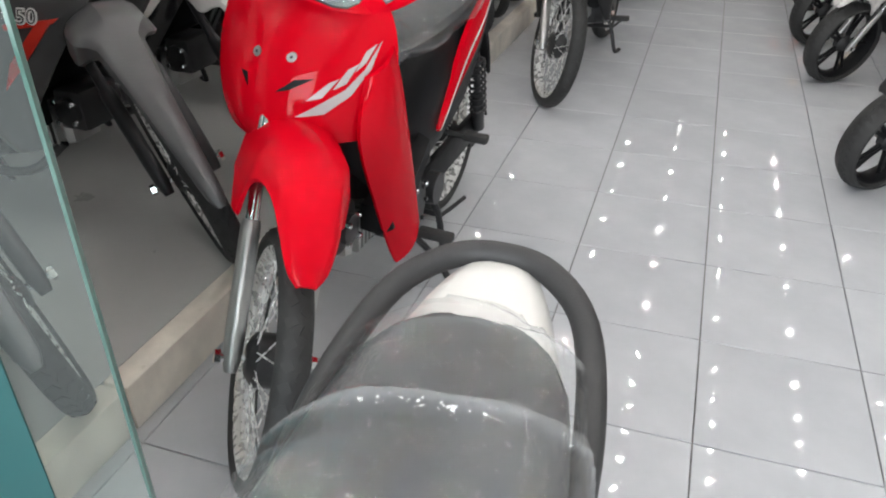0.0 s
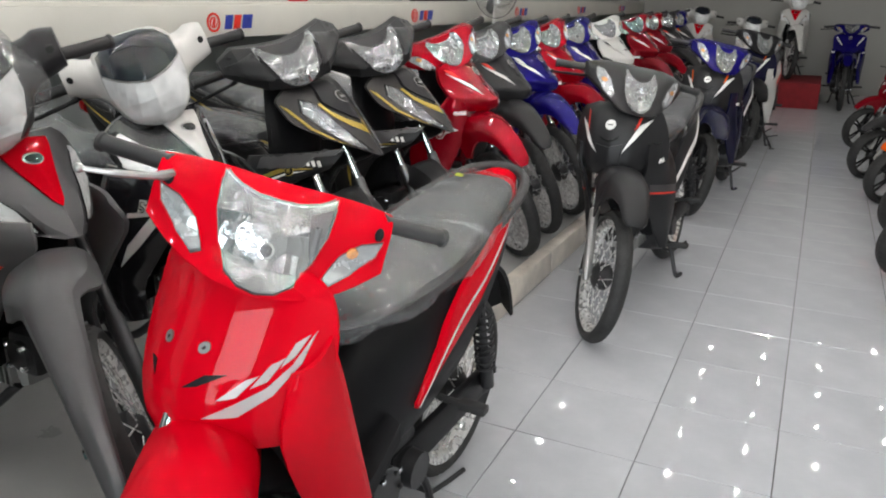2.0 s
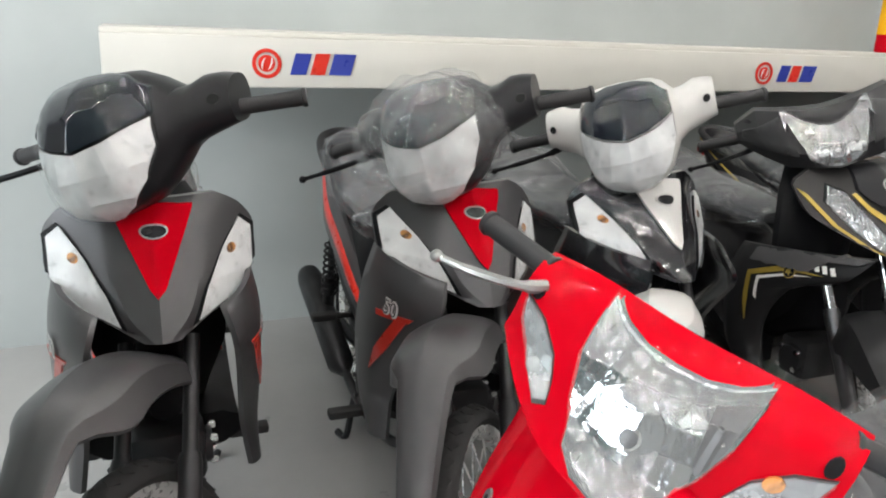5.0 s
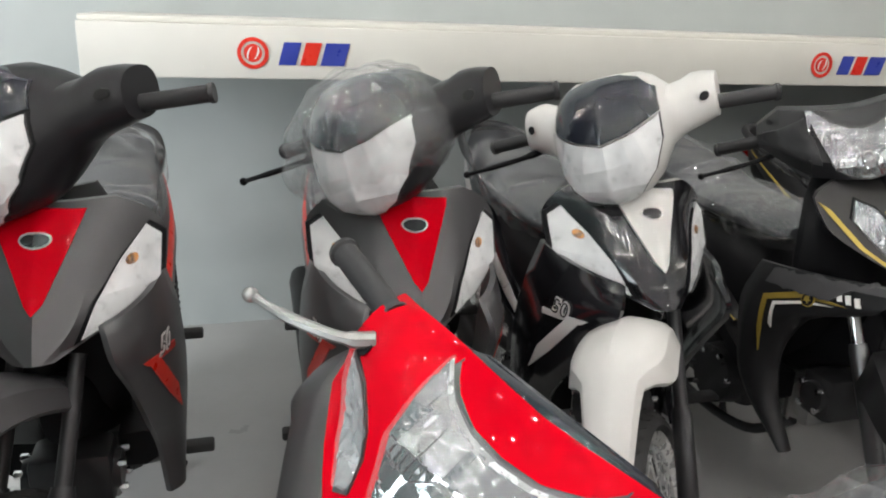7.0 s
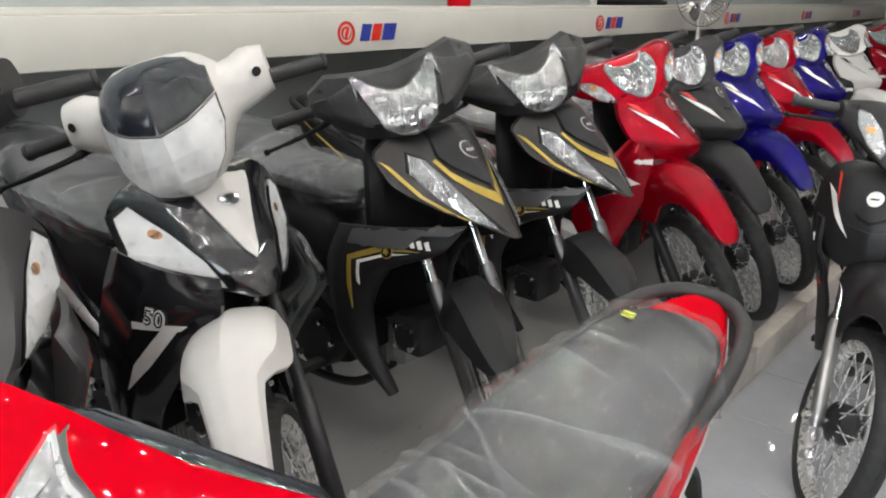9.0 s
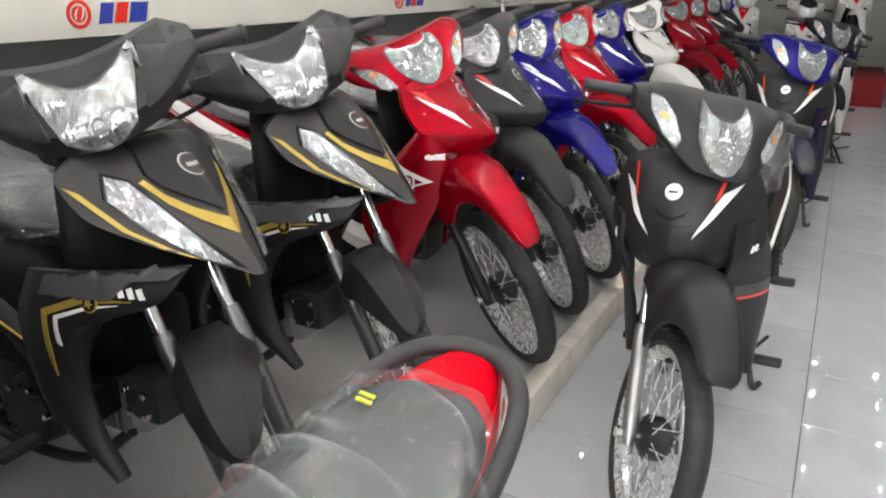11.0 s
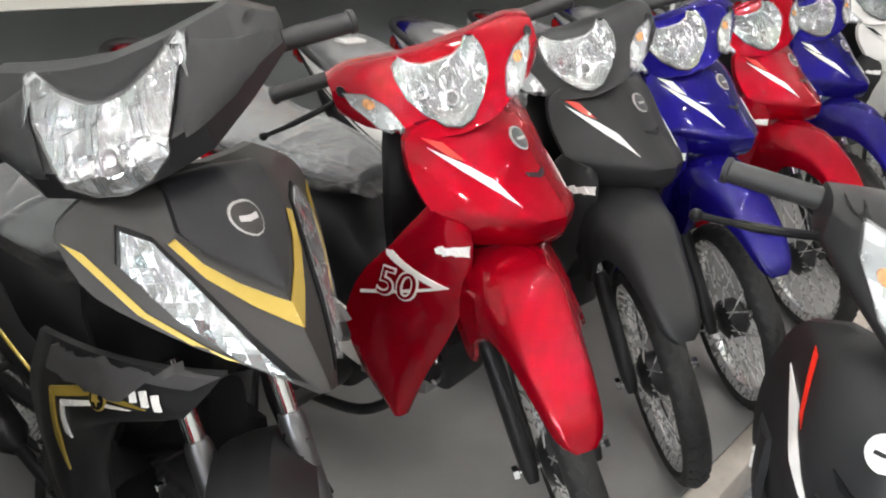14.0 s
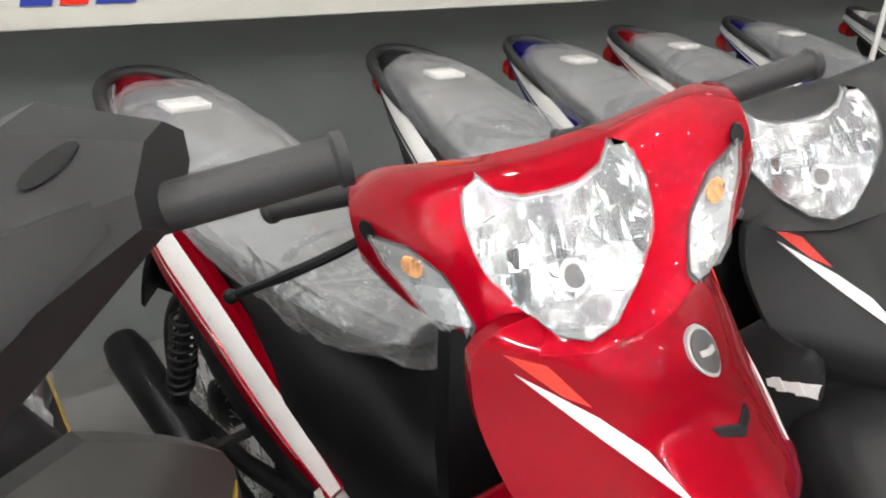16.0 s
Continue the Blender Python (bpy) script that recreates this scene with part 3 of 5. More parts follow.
FENDERS = {  # angle from straight ahead, half width, side drop, radius
    "A": [(49, 0.018, 0.006, 0.424), (52, 0.038, 0.012, 0.432), (62, 0.054, 0.022, 0.450), (74, 0.068, 0.04, 0.466), (84, 0.086, 0.07, 0.476), (90, 0.102, 0.11, 0.482), (95, 0.114, 0.18, 0.486), (103, 0.120, 0.19, 0.492), (110, 0.120, 0.12, 0.497), (125, 0.11, 0.07, 0.50)],
    "D": [(55, 0.028, 0.010, 0.365), (58, 0.046, 0.018, 0.378), (68, 0.060, 0.03, 0.398), (78, 0.072, 0.055, 0.418), (86, 0.086, 0.09, 0.434), (93, 0.098, 0.15, 0.448), (98, 0.104, 0.215, 0.456), (104, 0.106, 0.13, 0.465), (122, 0.092, 0.07, 0.47)],
    "R": [(68, 0.018, 0.006, 0.330), (72, 0.036, 0.012, 0.342), (82, 0.054, 0.022, 0.376), (94, 0.068, 0.04, 0.415), (103, 0.086, 0.06, 0.445), (110, 0.102, 0.10, 0.468), (116, 0.112, 0.19, 0.486), (124, 0.116, 0.20, 0.508), (138, 0.11, 0.12, 0.53)],
    "B": [(18, 0.010, 0.006, 0.424), (20, 0.020, 0.010, 0.418), (36, 0.028, 0.014, 0.386), (52, 0.036, 0.018, 0.376), (66, 0.044, 0.022, 0.390), (76, 0.051, 0.026, 0.414), (84, 0.060, 0.035, 0.442), (88, 0.090, 0.07, 0.458), (95, 0.102, 0.09, 0.468), (104, 0.100, 0.08, 0.475), (125, 0.08, 0.06, 0.47)],
    "C": [(54, 0.012, 0.006, 0.304), (56, 0.030, 0.010, 0.307), (63, 0.050, 0.020, 0.315), (75, 0.068, 0.036, 0.327), (90, 0.080, 0.06, 0.342), (100, 0.088, 0.08, 0.352), (112, 0.086, 0.07, 0.358), (124, 0.076, 0.05, 0.356)],
}


def fender_mesh(style):
    rings = []
    t = FENDERS[style]
    power = 1.15 if style == "B" else 2.2
    for a in np.linspace(t[0][0], t[-1][0], 34):
        w, d, R = lerp_table(t, a)
        ra = radians(a)
        out, inn = [], []
        for k in range(13):
            u = -1 + 2 * k / 12
            x, r = w * u * (1.12 - 0.12 * u * u), R - d * (0.4 * abs(u) ** power + 0.6 * abs(u) ** 8)
            if style == "C":
                x, r = w * u, R - d * (0.12 * abs(u) + 0.88 * max(0.0, abs(u) - 0.5) * 2)
            out.append((x, -r * math.cos(ra), r * math.sin(ra)))
            r2 = r - 0.006
            inn.append((x * 0.93, -r2 * math.cos(ra), r2 * math.sin(ra)))
        rings.append(out + inn[::-1])
    return loft(rings)


def tapered(rows, n=14, ex=2.6):
    """A body along y. rows: y, half width, bottom z, top z."""
    rings = []
    for y in np.linspace(rows[0][0], rows[-1][0], max(10, 3 * len(rows))):
        w, z0, z1 = lerp_table(rows, y)
        cz, hz = (z0 + z1) / 2, (z1 - z0) / 2
        rings.append([(w * math.copysign(abs(math.cos(a)) ** (2 / ex), math.cos(a)), y, cz + hz * math.copysign(abs(math.sin(a)) ** (2 / ex), math.sin(a))) for a in (2 * math.pi * (k + 0.5) / n for k in range(n))])
    return loft(rings)


BODY = [(-0.33, 0.035, 0.50, 0.64), (-0.20, 0.055, 0.44, 0.60), (-0.08, 0.085, 0.37, 0.62), (0.02, 0.120, 0.36, 0.72), (0.15, 0.142, 0.37, 0.755), (0.35, 0.146, 0.43, 0.77), (0.6, 0.118, 0.56, 0.81), (0.8, 0.075, 0.72, 0.85), (0.88, 0.035, 0.79, 0.86)]
SEAT = [(-0.06, 0.045, 0.745, 0.775), (0.0, 0.09, 0.735, 0.80), (0.15, 0.125, 0.74, 0.815), (0.32, 0.135, 0.75, 0.825), (0.42, 0.135, 0.765, 0.855), (0.6, 0.120, 0.80, 0.885), (0.74, 0.095, 0.83, 0.90), (0.80, 0.045, 0.845, 0.89)]


def seat_mesh():
    return tapered(SEAT, 18, 3.0)


def film_mesh(seed, slack=1.0):
    """A loose plastic bag drawn over the seat, with creases that run across it and gathers along its lower edge."""
    rows = [(y - (0.02 if i == 0 else 0), w + 0.018, z0 - 0.028, z1 + 0.014) for i, (y, w, z0, z1) in enumerate(SEAT)]
    rng = np.random.default_rng(int(seed))
    n, steps = 120, 230
    ys = np.linspace(rows[0][0], rows[-1][0], steps)
    vals = np.array([lerp_table(rows, y) for y in ys])
    a = 2 * math.pi * (np.arange(n) + 0.5) / n
    ca, sa = np.cos(a), np.sin(a)
    ex = 2 / 2.5
    cx, cz = np.sign(ca) * np.abs(ca) ** ex, np.sign(sa) * np.abs(sa) ** ex
    Y = np.repeat(ys[:, None], n, 1)
    S = np.repeat(((a + math.pi / 2) % (2 * math.pi) - math.pi)[None], steps, 0) * 0.125
    lift, crease_glint = np.zeros_like(Y), np.zeros_like(Y)
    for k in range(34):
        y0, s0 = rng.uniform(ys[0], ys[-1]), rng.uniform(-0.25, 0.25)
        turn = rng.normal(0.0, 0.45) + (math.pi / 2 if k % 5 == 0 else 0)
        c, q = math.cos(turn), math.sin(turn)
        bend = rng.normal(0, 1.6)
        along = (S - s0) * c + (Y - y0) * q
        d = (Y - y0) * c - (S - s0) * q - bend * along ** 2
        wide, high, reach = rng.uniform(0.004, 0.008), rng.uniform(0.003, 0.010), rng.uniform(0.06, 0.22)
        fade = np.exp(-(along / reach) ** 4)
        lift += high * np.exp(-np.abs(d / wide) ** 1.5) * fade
        # Weight of the painted glint, strongest on the ridge of each crease.
        crease_glint = np.maximum(crease_glint, min(1.0, high / 0.008) * np.exp(-np.abs(d / (wide * 0.45)) ** 1.5) * fade)
    low = np.clip(-cz, 0, 1)[None]
    lift += low * 0.006 * np.sin(Y * 95 + 3 * np.sin(Y * 31 + seed)) + 0.006 * np.sin(Y * 21 + seed + 9 * S) * np.sin(S * 27 + 2 * seed)
    tight = slack + (1 - slack) * np.clip((0.22 - Y) / 0.15, 0, 1)
    lift, crease_glint = lift * tight, crease_glint * tight
    hw, hz = vals[:, 0:1], (vals[:, 2:3] - vals[:, 1:2]) / 2
    X = (hw + lift) * cx[None]
    Z = (vals[:, 1:2] + vals[:, 2:3]) / 2 + (hz + lift) * cz[None]
    verts = np.stack([X, Y, Z], -1).reshape(-1, 3)
    i, j = np.meshgrid(np.arange(steps - 1), np.arange(n), indexing="ij")
    k = (j + 1) % n
    faces = np.stack([i * n + j, i * n + k, (i + 1) * n + k, (i + 1) * n + j], -1).reshape(-1, 4)
    me = bpy.data.meshes.new("film")
    me.from_pydata(verts.tolist(), [], faces.tolist() + [list(range(n))[::-1], list(range((steps - 1) * n, steps * n))])
    me.attributes.new("crease_glint", "FLOAT", "POINT").data.foreach_set("value", crease_glint.reshape(-1).astype(np.float32))
    for p in me.polygons:
        p.use_smooth = True
    return me


def stripe_mesh(side, lift=0.0, lo=0.0, hi=1.0, short=False):
    """The painted side panel that runs from the foot well up to the tail."""
    rows = [(-0.02, 0.50, 0.515), (0.08, 0.53, 0.60), (0.2, 0.59, 0.675), (0.4, 0.66, 0.755), (0.6, 0.735, 0.825), (0.78, 0.80, 0.865), (0.90, 0.845, 0.885)]
    if short:
        rows = [(0.13, 0.505, 0.515), (0.22, 0.555, 0.63), (0.35, 0.62, 0.745), (0.5, 0.69, 0.80), (0.7, 0.775, 0.855), (0.90, 0.845, 0.885)]
    rings = []
    for y in np.linspace(rows[0][0], rows[-1][0], 20):
        z0, z1 = lerp_table(rows, y)
        base, top = z0, z1
        z0, z1 = base + (top - base) * lo, base + (top - base) * hi
        w = lerp_table([(-0.02, 0.132), (0.08, 0.146), (0.2, 0.157), (0.4, 0.157), (0.6, 0.134), (0.78, 0.088), (0.90, 0.04)], y)[0] + lift
        slant = 0.0 if short else 0.030 * min(1.0, (0.95 - y) * 2)
        ring = [(side * (w - 0.006 * abs(2 * k / 6 - 1) ** 2 + slant * (0.6 - ((z0 + (z1 - z0) * k / 6) - base) / (top - base))), y, z0 + (z1 - z0) * k / 6) for k in range(7)]
        rings.append(ring + [(x - side * 0.014, yy, z) for x, yy, z in reversed(ring)])
    return loft(rings)


def engine_mesh():
    bm = bmesh.new()
    box(bm, -0.10, 0.10, -0.05, 0.24, 0.235, 0.40, 0.03)
    disc(bm, (0.105, 0.02, 0.315), (1, 0, 0), 0.085, 0.05, 24)
    disc(bm, (-0.115, 0.04, 0.315), (-1, 0, 0), 0.09, 0.06, 24)
    disc(bm, (0.118, 0.17, 0.31), (1, 0, 0), 0.05, 0.05, 18)
    for k in range(8):
        a = 2 * math.pi * k / 8
        disc(bm, (0.132, 0.02 + 0.07 * math.cos(a), 0.315 + 0.07 * math.sin(a)), (1, 0, 0), 0.007, 0.012, 6)
        disc(bm, (-0.15, 0.04 + 0.075 * math.cos(a), 0.315 + 0.075 * math.sin(a)), (-1, 0, 0), 0.007, 0.012, 6)
    return bm


def cylinder_mesh():
    rings = []
    steps = [(-0.04, 0.05, 0.042)]
    for k in range(7):
        y = -0.055 - 0.022 * k
        steps += [(y, 0.048, 0.040), (y - 0.001, 0.066, 0.058), (y - 0.010, 0.066, 0.058), (y - 0.011, 0.048, 0.040)]
    steps += [(-0.215, 0.05, 0.045), (-0.22, 0.056, 0.052), (-0.245, 0.05, 0.046)]
    for y, a, b in steps:
        rings.append([(a * sx * c1, y, 0.342 + b * sz * c2) for sx, sz, c1, c2 in ((1, 1, 1, 0.9), (1, 1, 0.9, 1), (-1, 1, 0.9, 1), (-1, 1, 1, 0.9), (-1, -1, 1, 0.9), (-1, -1, 0.9, 1), (1, -1, 0.9, 1), (1, -1, 1, 0.9))])
    return loft(rings)


def head_cover_mesh():
    """The cylinder head with its cover, ahead of the fins."""
    bm = bmesh.new()
    box(bm, -0.074, 0.074, -0.325, -0.225, 0.345, 0.462, 0.016)
    for s in (-1, 1):
        disc(bm, (s * 0.078, -0.278, 0.404), (s, 0, 0), 0.040, 0.018, 20)
    return bm


def chain_case_mesh():
    bm = bmesh.new()
    box(bm, 0.083, 0.108, 0.10, 0.62, 0.272, 0.372, 0.011)
    disc(bm, (0.0955, 0.62, 0.300), (1, 0, 0), 0.055, 0.024, 20)
    return bm


def bolt_mesh():
    bm = disc(bmesh.new(), (0, 0, 0), (1, 0, 0), 0.0085, 0.012, 6)
    return disc(bm, (0, 0, 0), (1, 0, 0), 0.0055, 0.016, 6)


def muffler_mesh():
    bm = tube(curve_pts([(-0.05, -0.2, 0.29), (-0.09, -0.08, 0.20), (-0.12, 0.12, 0.195), (-0.135, 0.3, 0.24)], 5), 0.014, 10)
    tube([(-0.135, 0.29, 0.235), (-0.14, 0.33, 0.25), (-0.145, 0.80, 0.37), (-0.145, 0.84, 0.38), (-0.145, 0.845, 0.381)], [0.016, 0.042, 0.047, 0.040, 0.02], 16, bm)
    return bm


def spring_mesh(side):
    top, bot = Vector((side * 0.125, 0.50, 0.62)), Vector((side * 0.125, 0.60, 0.33))
    bm = tube([bot, bot + (top - bot) * 0.45], 0.020, 10)
    tube([bot + (top - bot) * 0.4, top], 0.012, 8, bm)
    pts = []
    for k in range(90):
        u = k / 89
        a = u * 2 * math.pi * 9
        c = bot + (top - bot) * (0.2 + 0.72 * u)
        pts.append(c + Vector((math.cos(a), math.sin(a) * 0.95, math.sin(a) * 0.3)) * 0.026)
    tube(pts, 0.0045, 5, bm)
    return bm


def rail_mesh():
    half = [(0.110, 0.54, 0.80), (0.122, 0.62, 0.828), (0.120, 0.72, 0.858), (0.098, 0.82, 0.885), (0.052, 0.878, 0.897), (0, 0.892, 0.90)]
    pts = half + [(-x, y, z) for x, y, z in half[-2::-1]]
    return tube(curve_pts(pts, 5), 0.0140, 12)


def rear_fender_mesh():
    rings = []
    for u in np.linspace(0, 1, 10):
        a = radians(95 - 78 * u)
        R = 0.345 + 0.03 * u
        w = 0.07 - 0.02 * u
        y, z = 0.62 + R * math.cos(a), 0.30 + R * 1.15 * math.sin(a)
        rings.append([(w * k, y - 0.02 * abs(k), z - 0.03 * abs(k)) for k in (-1, -0.5, 0, 0.5, 1)] + [(w * k * 0.9, y - 0.02 * abs(k) - 0.006, z - 0.03 * abs(k) - 0.008) for k in (1, 0.5, 0, -0.5, -1)])
    return loft(rings)


def swing_mesh(side):
    return tube([(side * 0.06, 0.2, 0.32), (side * 0.085, 0.4, 0.30), (side * 0.09, 0.66, 0.283)], [0.022, 0.018, 0.02], 10)


def peg_mesh(side, y, z, long):
    bm = tube([(side * 0.09, y, z), (side * 0.17, y, z)], 0.010, 8)
    box(bm, side * 0.15, side * (0.15 + long), y - 0.018, y + 0.018, z - 0.010, z + 0.014, 0.006)
    return bm


def stand_mesh():
    bm = tube(curve_pts([(0.08, 0.05, 0.24), (0.15, 0.12, 0.12), (0.20, 0.16, 0.012)], 4), 0.010, 8)
    tube([(0.15, 0.12, 0.12), (0.24, 0.20, 0.13)], 0.006, 6, bm)
    box(bm, 0.185, 0.235, 0.135, 0.185, 0.0, 0.008, 0.003)
    return bm


def centre_stand_mesh():
    bm = bmesh.new()
    for s in (-1, 1):
        tube(curve_pts([(s * 0.06, 0.28, 0.25), (s * 0.10, 0.31, 0.14), (s * 0.13, 0.30, 0.010), (s * 0.15, 0.34, 0.008)], 4), 0.011, 8, bm)
    tube([(-0.10, 0.31, 0.14), (0.10, 0.31, 0.14)], 0.009, 8, bm)
    tube(curve_pts([(0.10, 0.31, 0.13), (0.13, 0.36, 0.15), (0.15, 0.42, 0.16)], 4), 0.007, 8, bm)
    return bm


def lever_mesh(side, span=1.0):
    pts = [(side * (0.185 + span * d), y, z) for d, y, z in ((0, -0.20, 1.035), (0.02, -0.218, 1.033), (0.055, -0.232, 1.030), (0.115, -0.246, 1.026), (0.175, -0.252, 1.022))]
    bm = tube(curve_pts(pts, 4), [0.009] * 5 + [0.0065] * 8 + [0.005] * 4, 8)
    bmesh.ops.create_icosphere(bm, subdivisions=2, radius=0.009, matrix=Matrix.Translation(pts[-1]))
    return bm


def grip_mesh(side):
    a, b = Vector((side * 0.195, -0.16, 1.062)), Vector((side * 0.328, -0.118, 1.05))
    d = b - a
    return tube([a, a + d * 0.03, a + d * 0.06, a + d * 0.10, a + d * 0.5, a + d * 0.93, a + d * 0.95, b], [0.019, 0.019, 0.0165, 0.016, 0.016, 0.016, 0.019, 0.018], 14)


def dash_mesh():
    """The slim instrument housing that hugs the back of the handlebar cowl."""
    rings = []
    for x, y0, y1, z0, z1 in ((-0.150, -0.155, -0.135, 0.985, 1.022), (-0.135, -0.165, -0.116, 0.975, 1.037), (-0.06, -0.180, -0.116, 0.965, 1.043), (0.06, -0.180, -0.116, 0.965, 1.043), (0.135, -0.165, -0.116, 0.975, 1.037), (0.150, -0.155, -0.135, 0.985, 1.022)):
        rings.append([(x, y0, z0), (x, y1, z0 - 0.01), (x, y1 + 0.008, z1 - 0.030), (x, y1, z1 - 0.012), (x, y0 + 0.02, z1), (x, y0, z1 - 0.006)])
    return loft(rings)


def dash_glass_mesh():
    rings = []
    for x, y0, y1, z in ((-0.120, -0.150, -0.122, 1.035), (-0.10, -0.158, -0.116, 1.041), (0.10, -0.158, -0.116, 1.041), (0.120, -0.150, -0.122, 1.035)):
        rings.append([(x, y0, z + 0.004), (x, (y0 + y1) / 2, z + 0.004), (x, y1, z - 0.006), (x, y1, z - 0.016), (x, y0, z - 0.012)])
    return loft(rings)


def inner_shield_mesh():
    rings = []
    for z, w, y in [(0.95, 0.07, -0.20), (0.88, 0.12, -0.24), (0.75, 0.145, -0.27), (0.62, 0.13, -0.27), (0.52, 0.10, -0.23), (0.44, 0.09, -0.16)]:
        f = [-w + 2 * w * i / 8 for i in range(9)]
        rings.append([(x, y + 0.05 * abs(x / w) ** 2, z) for x in f] + [(x, y + 0.05 * abs(x / w) ** 2 + 0.02, z) for x in reversed(f)])
    return loft(rings)


def ear_mesh(side):
    """The foot-board shoulder between the leg shield and the side panel."""
    rings = []
    for u in np.linspace(0, 1, 8):
        y, z = -0.20 + 0.24 * u, 0.40 + 0.10 * u - 0.03 * math.sin(math.pi * u)
        rings.append([(side * x, y, z + dz) for x, dz in ((0.07, 0.03), (0.12, 0.035), (0.155, 0.02), (0.158, -0.02), (0.12, -0.045), (0.07, -0.04))])
    return loft(rings)


LENS_SHAPES = {
    "A": [(0, 1.073), (0.026, 1.074), (0.050, 1.080), (0.080, 1.098), (0.085, 1.070), (0.077, 1.040), (0.056, 1.010), (0.026, 0.988), (0, 0.982)],
    "D": [(0, 1.058), (0.022, 1.061), (0.042, 1.074), (0.060, 1.096), (0.067, 1.06), (0.063, 1.015), (0.048, 0.975), (0.025, 0.950), (0, 0.944)],
    "R": [(0, 1.049), (0.035, 1.049), (0.068, 1.053), (0.102, 1.061), (0.094, 1.022), (0.078, 0.978), (0.056, 0.946), (0.03, 0.937), (0, 0.936)],
    "B": [(0, 1.058), (0.05, 1.068), (0.104, 1.088), (0.104, 1.04), (0.088, 0.99), (0.056, 0.950), (0.02, 0.932), (0, 0.929)],
    "C": [(0, 1.086), (0.026, 1.089), (0.062, 1.103), (0.112, 1.136), (0.092, 1.092), (0.076, 1.056), (0.062, 1.028), (0.032, 1.006), (0, 1.000)],
}
BLINKS = {
    "A": [(0.100, 1.002), (0.118, 1.036), (0.146, 1.056), (0.184, 1.060), (0.176, 1.038), (0.142, 1.004), (0.110, 0.988)],
    "D": [(0.104, 1.000), (0.124, 1.050), (0.152, 1.078), (0.178, 1.080), (0.172, 1.045), (0.142, 1.000), (0.114, 0.982)],
    "R": [(0.104, 0.956), (0.126, 0.992), (0.158, 1.012), (0.196, 1.018), (0.188, 0.994), (0.150, 0.964), (0.118, 0.950)],
}
NOSELAMPS = {
    "B": [(0.064, 0.742), (0.086, 0.79), (0.120, 0.842), (0.162, 0.890), (0.186, 0.868), (0.182, 0.80), (0.136, 0.760)],
    "C": [(0.036, 0.752), (0.066, 0.806), (0.090, 0.862), (0.110, 0.908), (0.134, 0.920), (0.147, 0.880), (0.119, 0.826), (0.077, 0.777)],
}


def both(half):
    return half + [(-x, z) for x, z in reversed(half) if abs(x) > 1e-6]


def head_film_mesh(seed):
    bm = bmesh.new()
    bmesh.ops.create_icosphere(bm, subdivisions=5, radius=1, matrix=Matrix.LocRotScale((-0.015, -0.295, 1.06), Euler((0.25, 0, 0)), (0.172, 0.15, 0.128)))
    for v in bm.verts:
        if v.co.z < 1.0:
            v.co.z = 1.0 + (v.co.z - 1.0) * 0.6
        v.co += v.normal * (0.026 * noise.noise(v.co * 9 + Vector((seed, 3, 1))) + 0.014 * noise.noise(v.co * 24) + 0.006 * noise.noise(v.co * 60))
    return bm


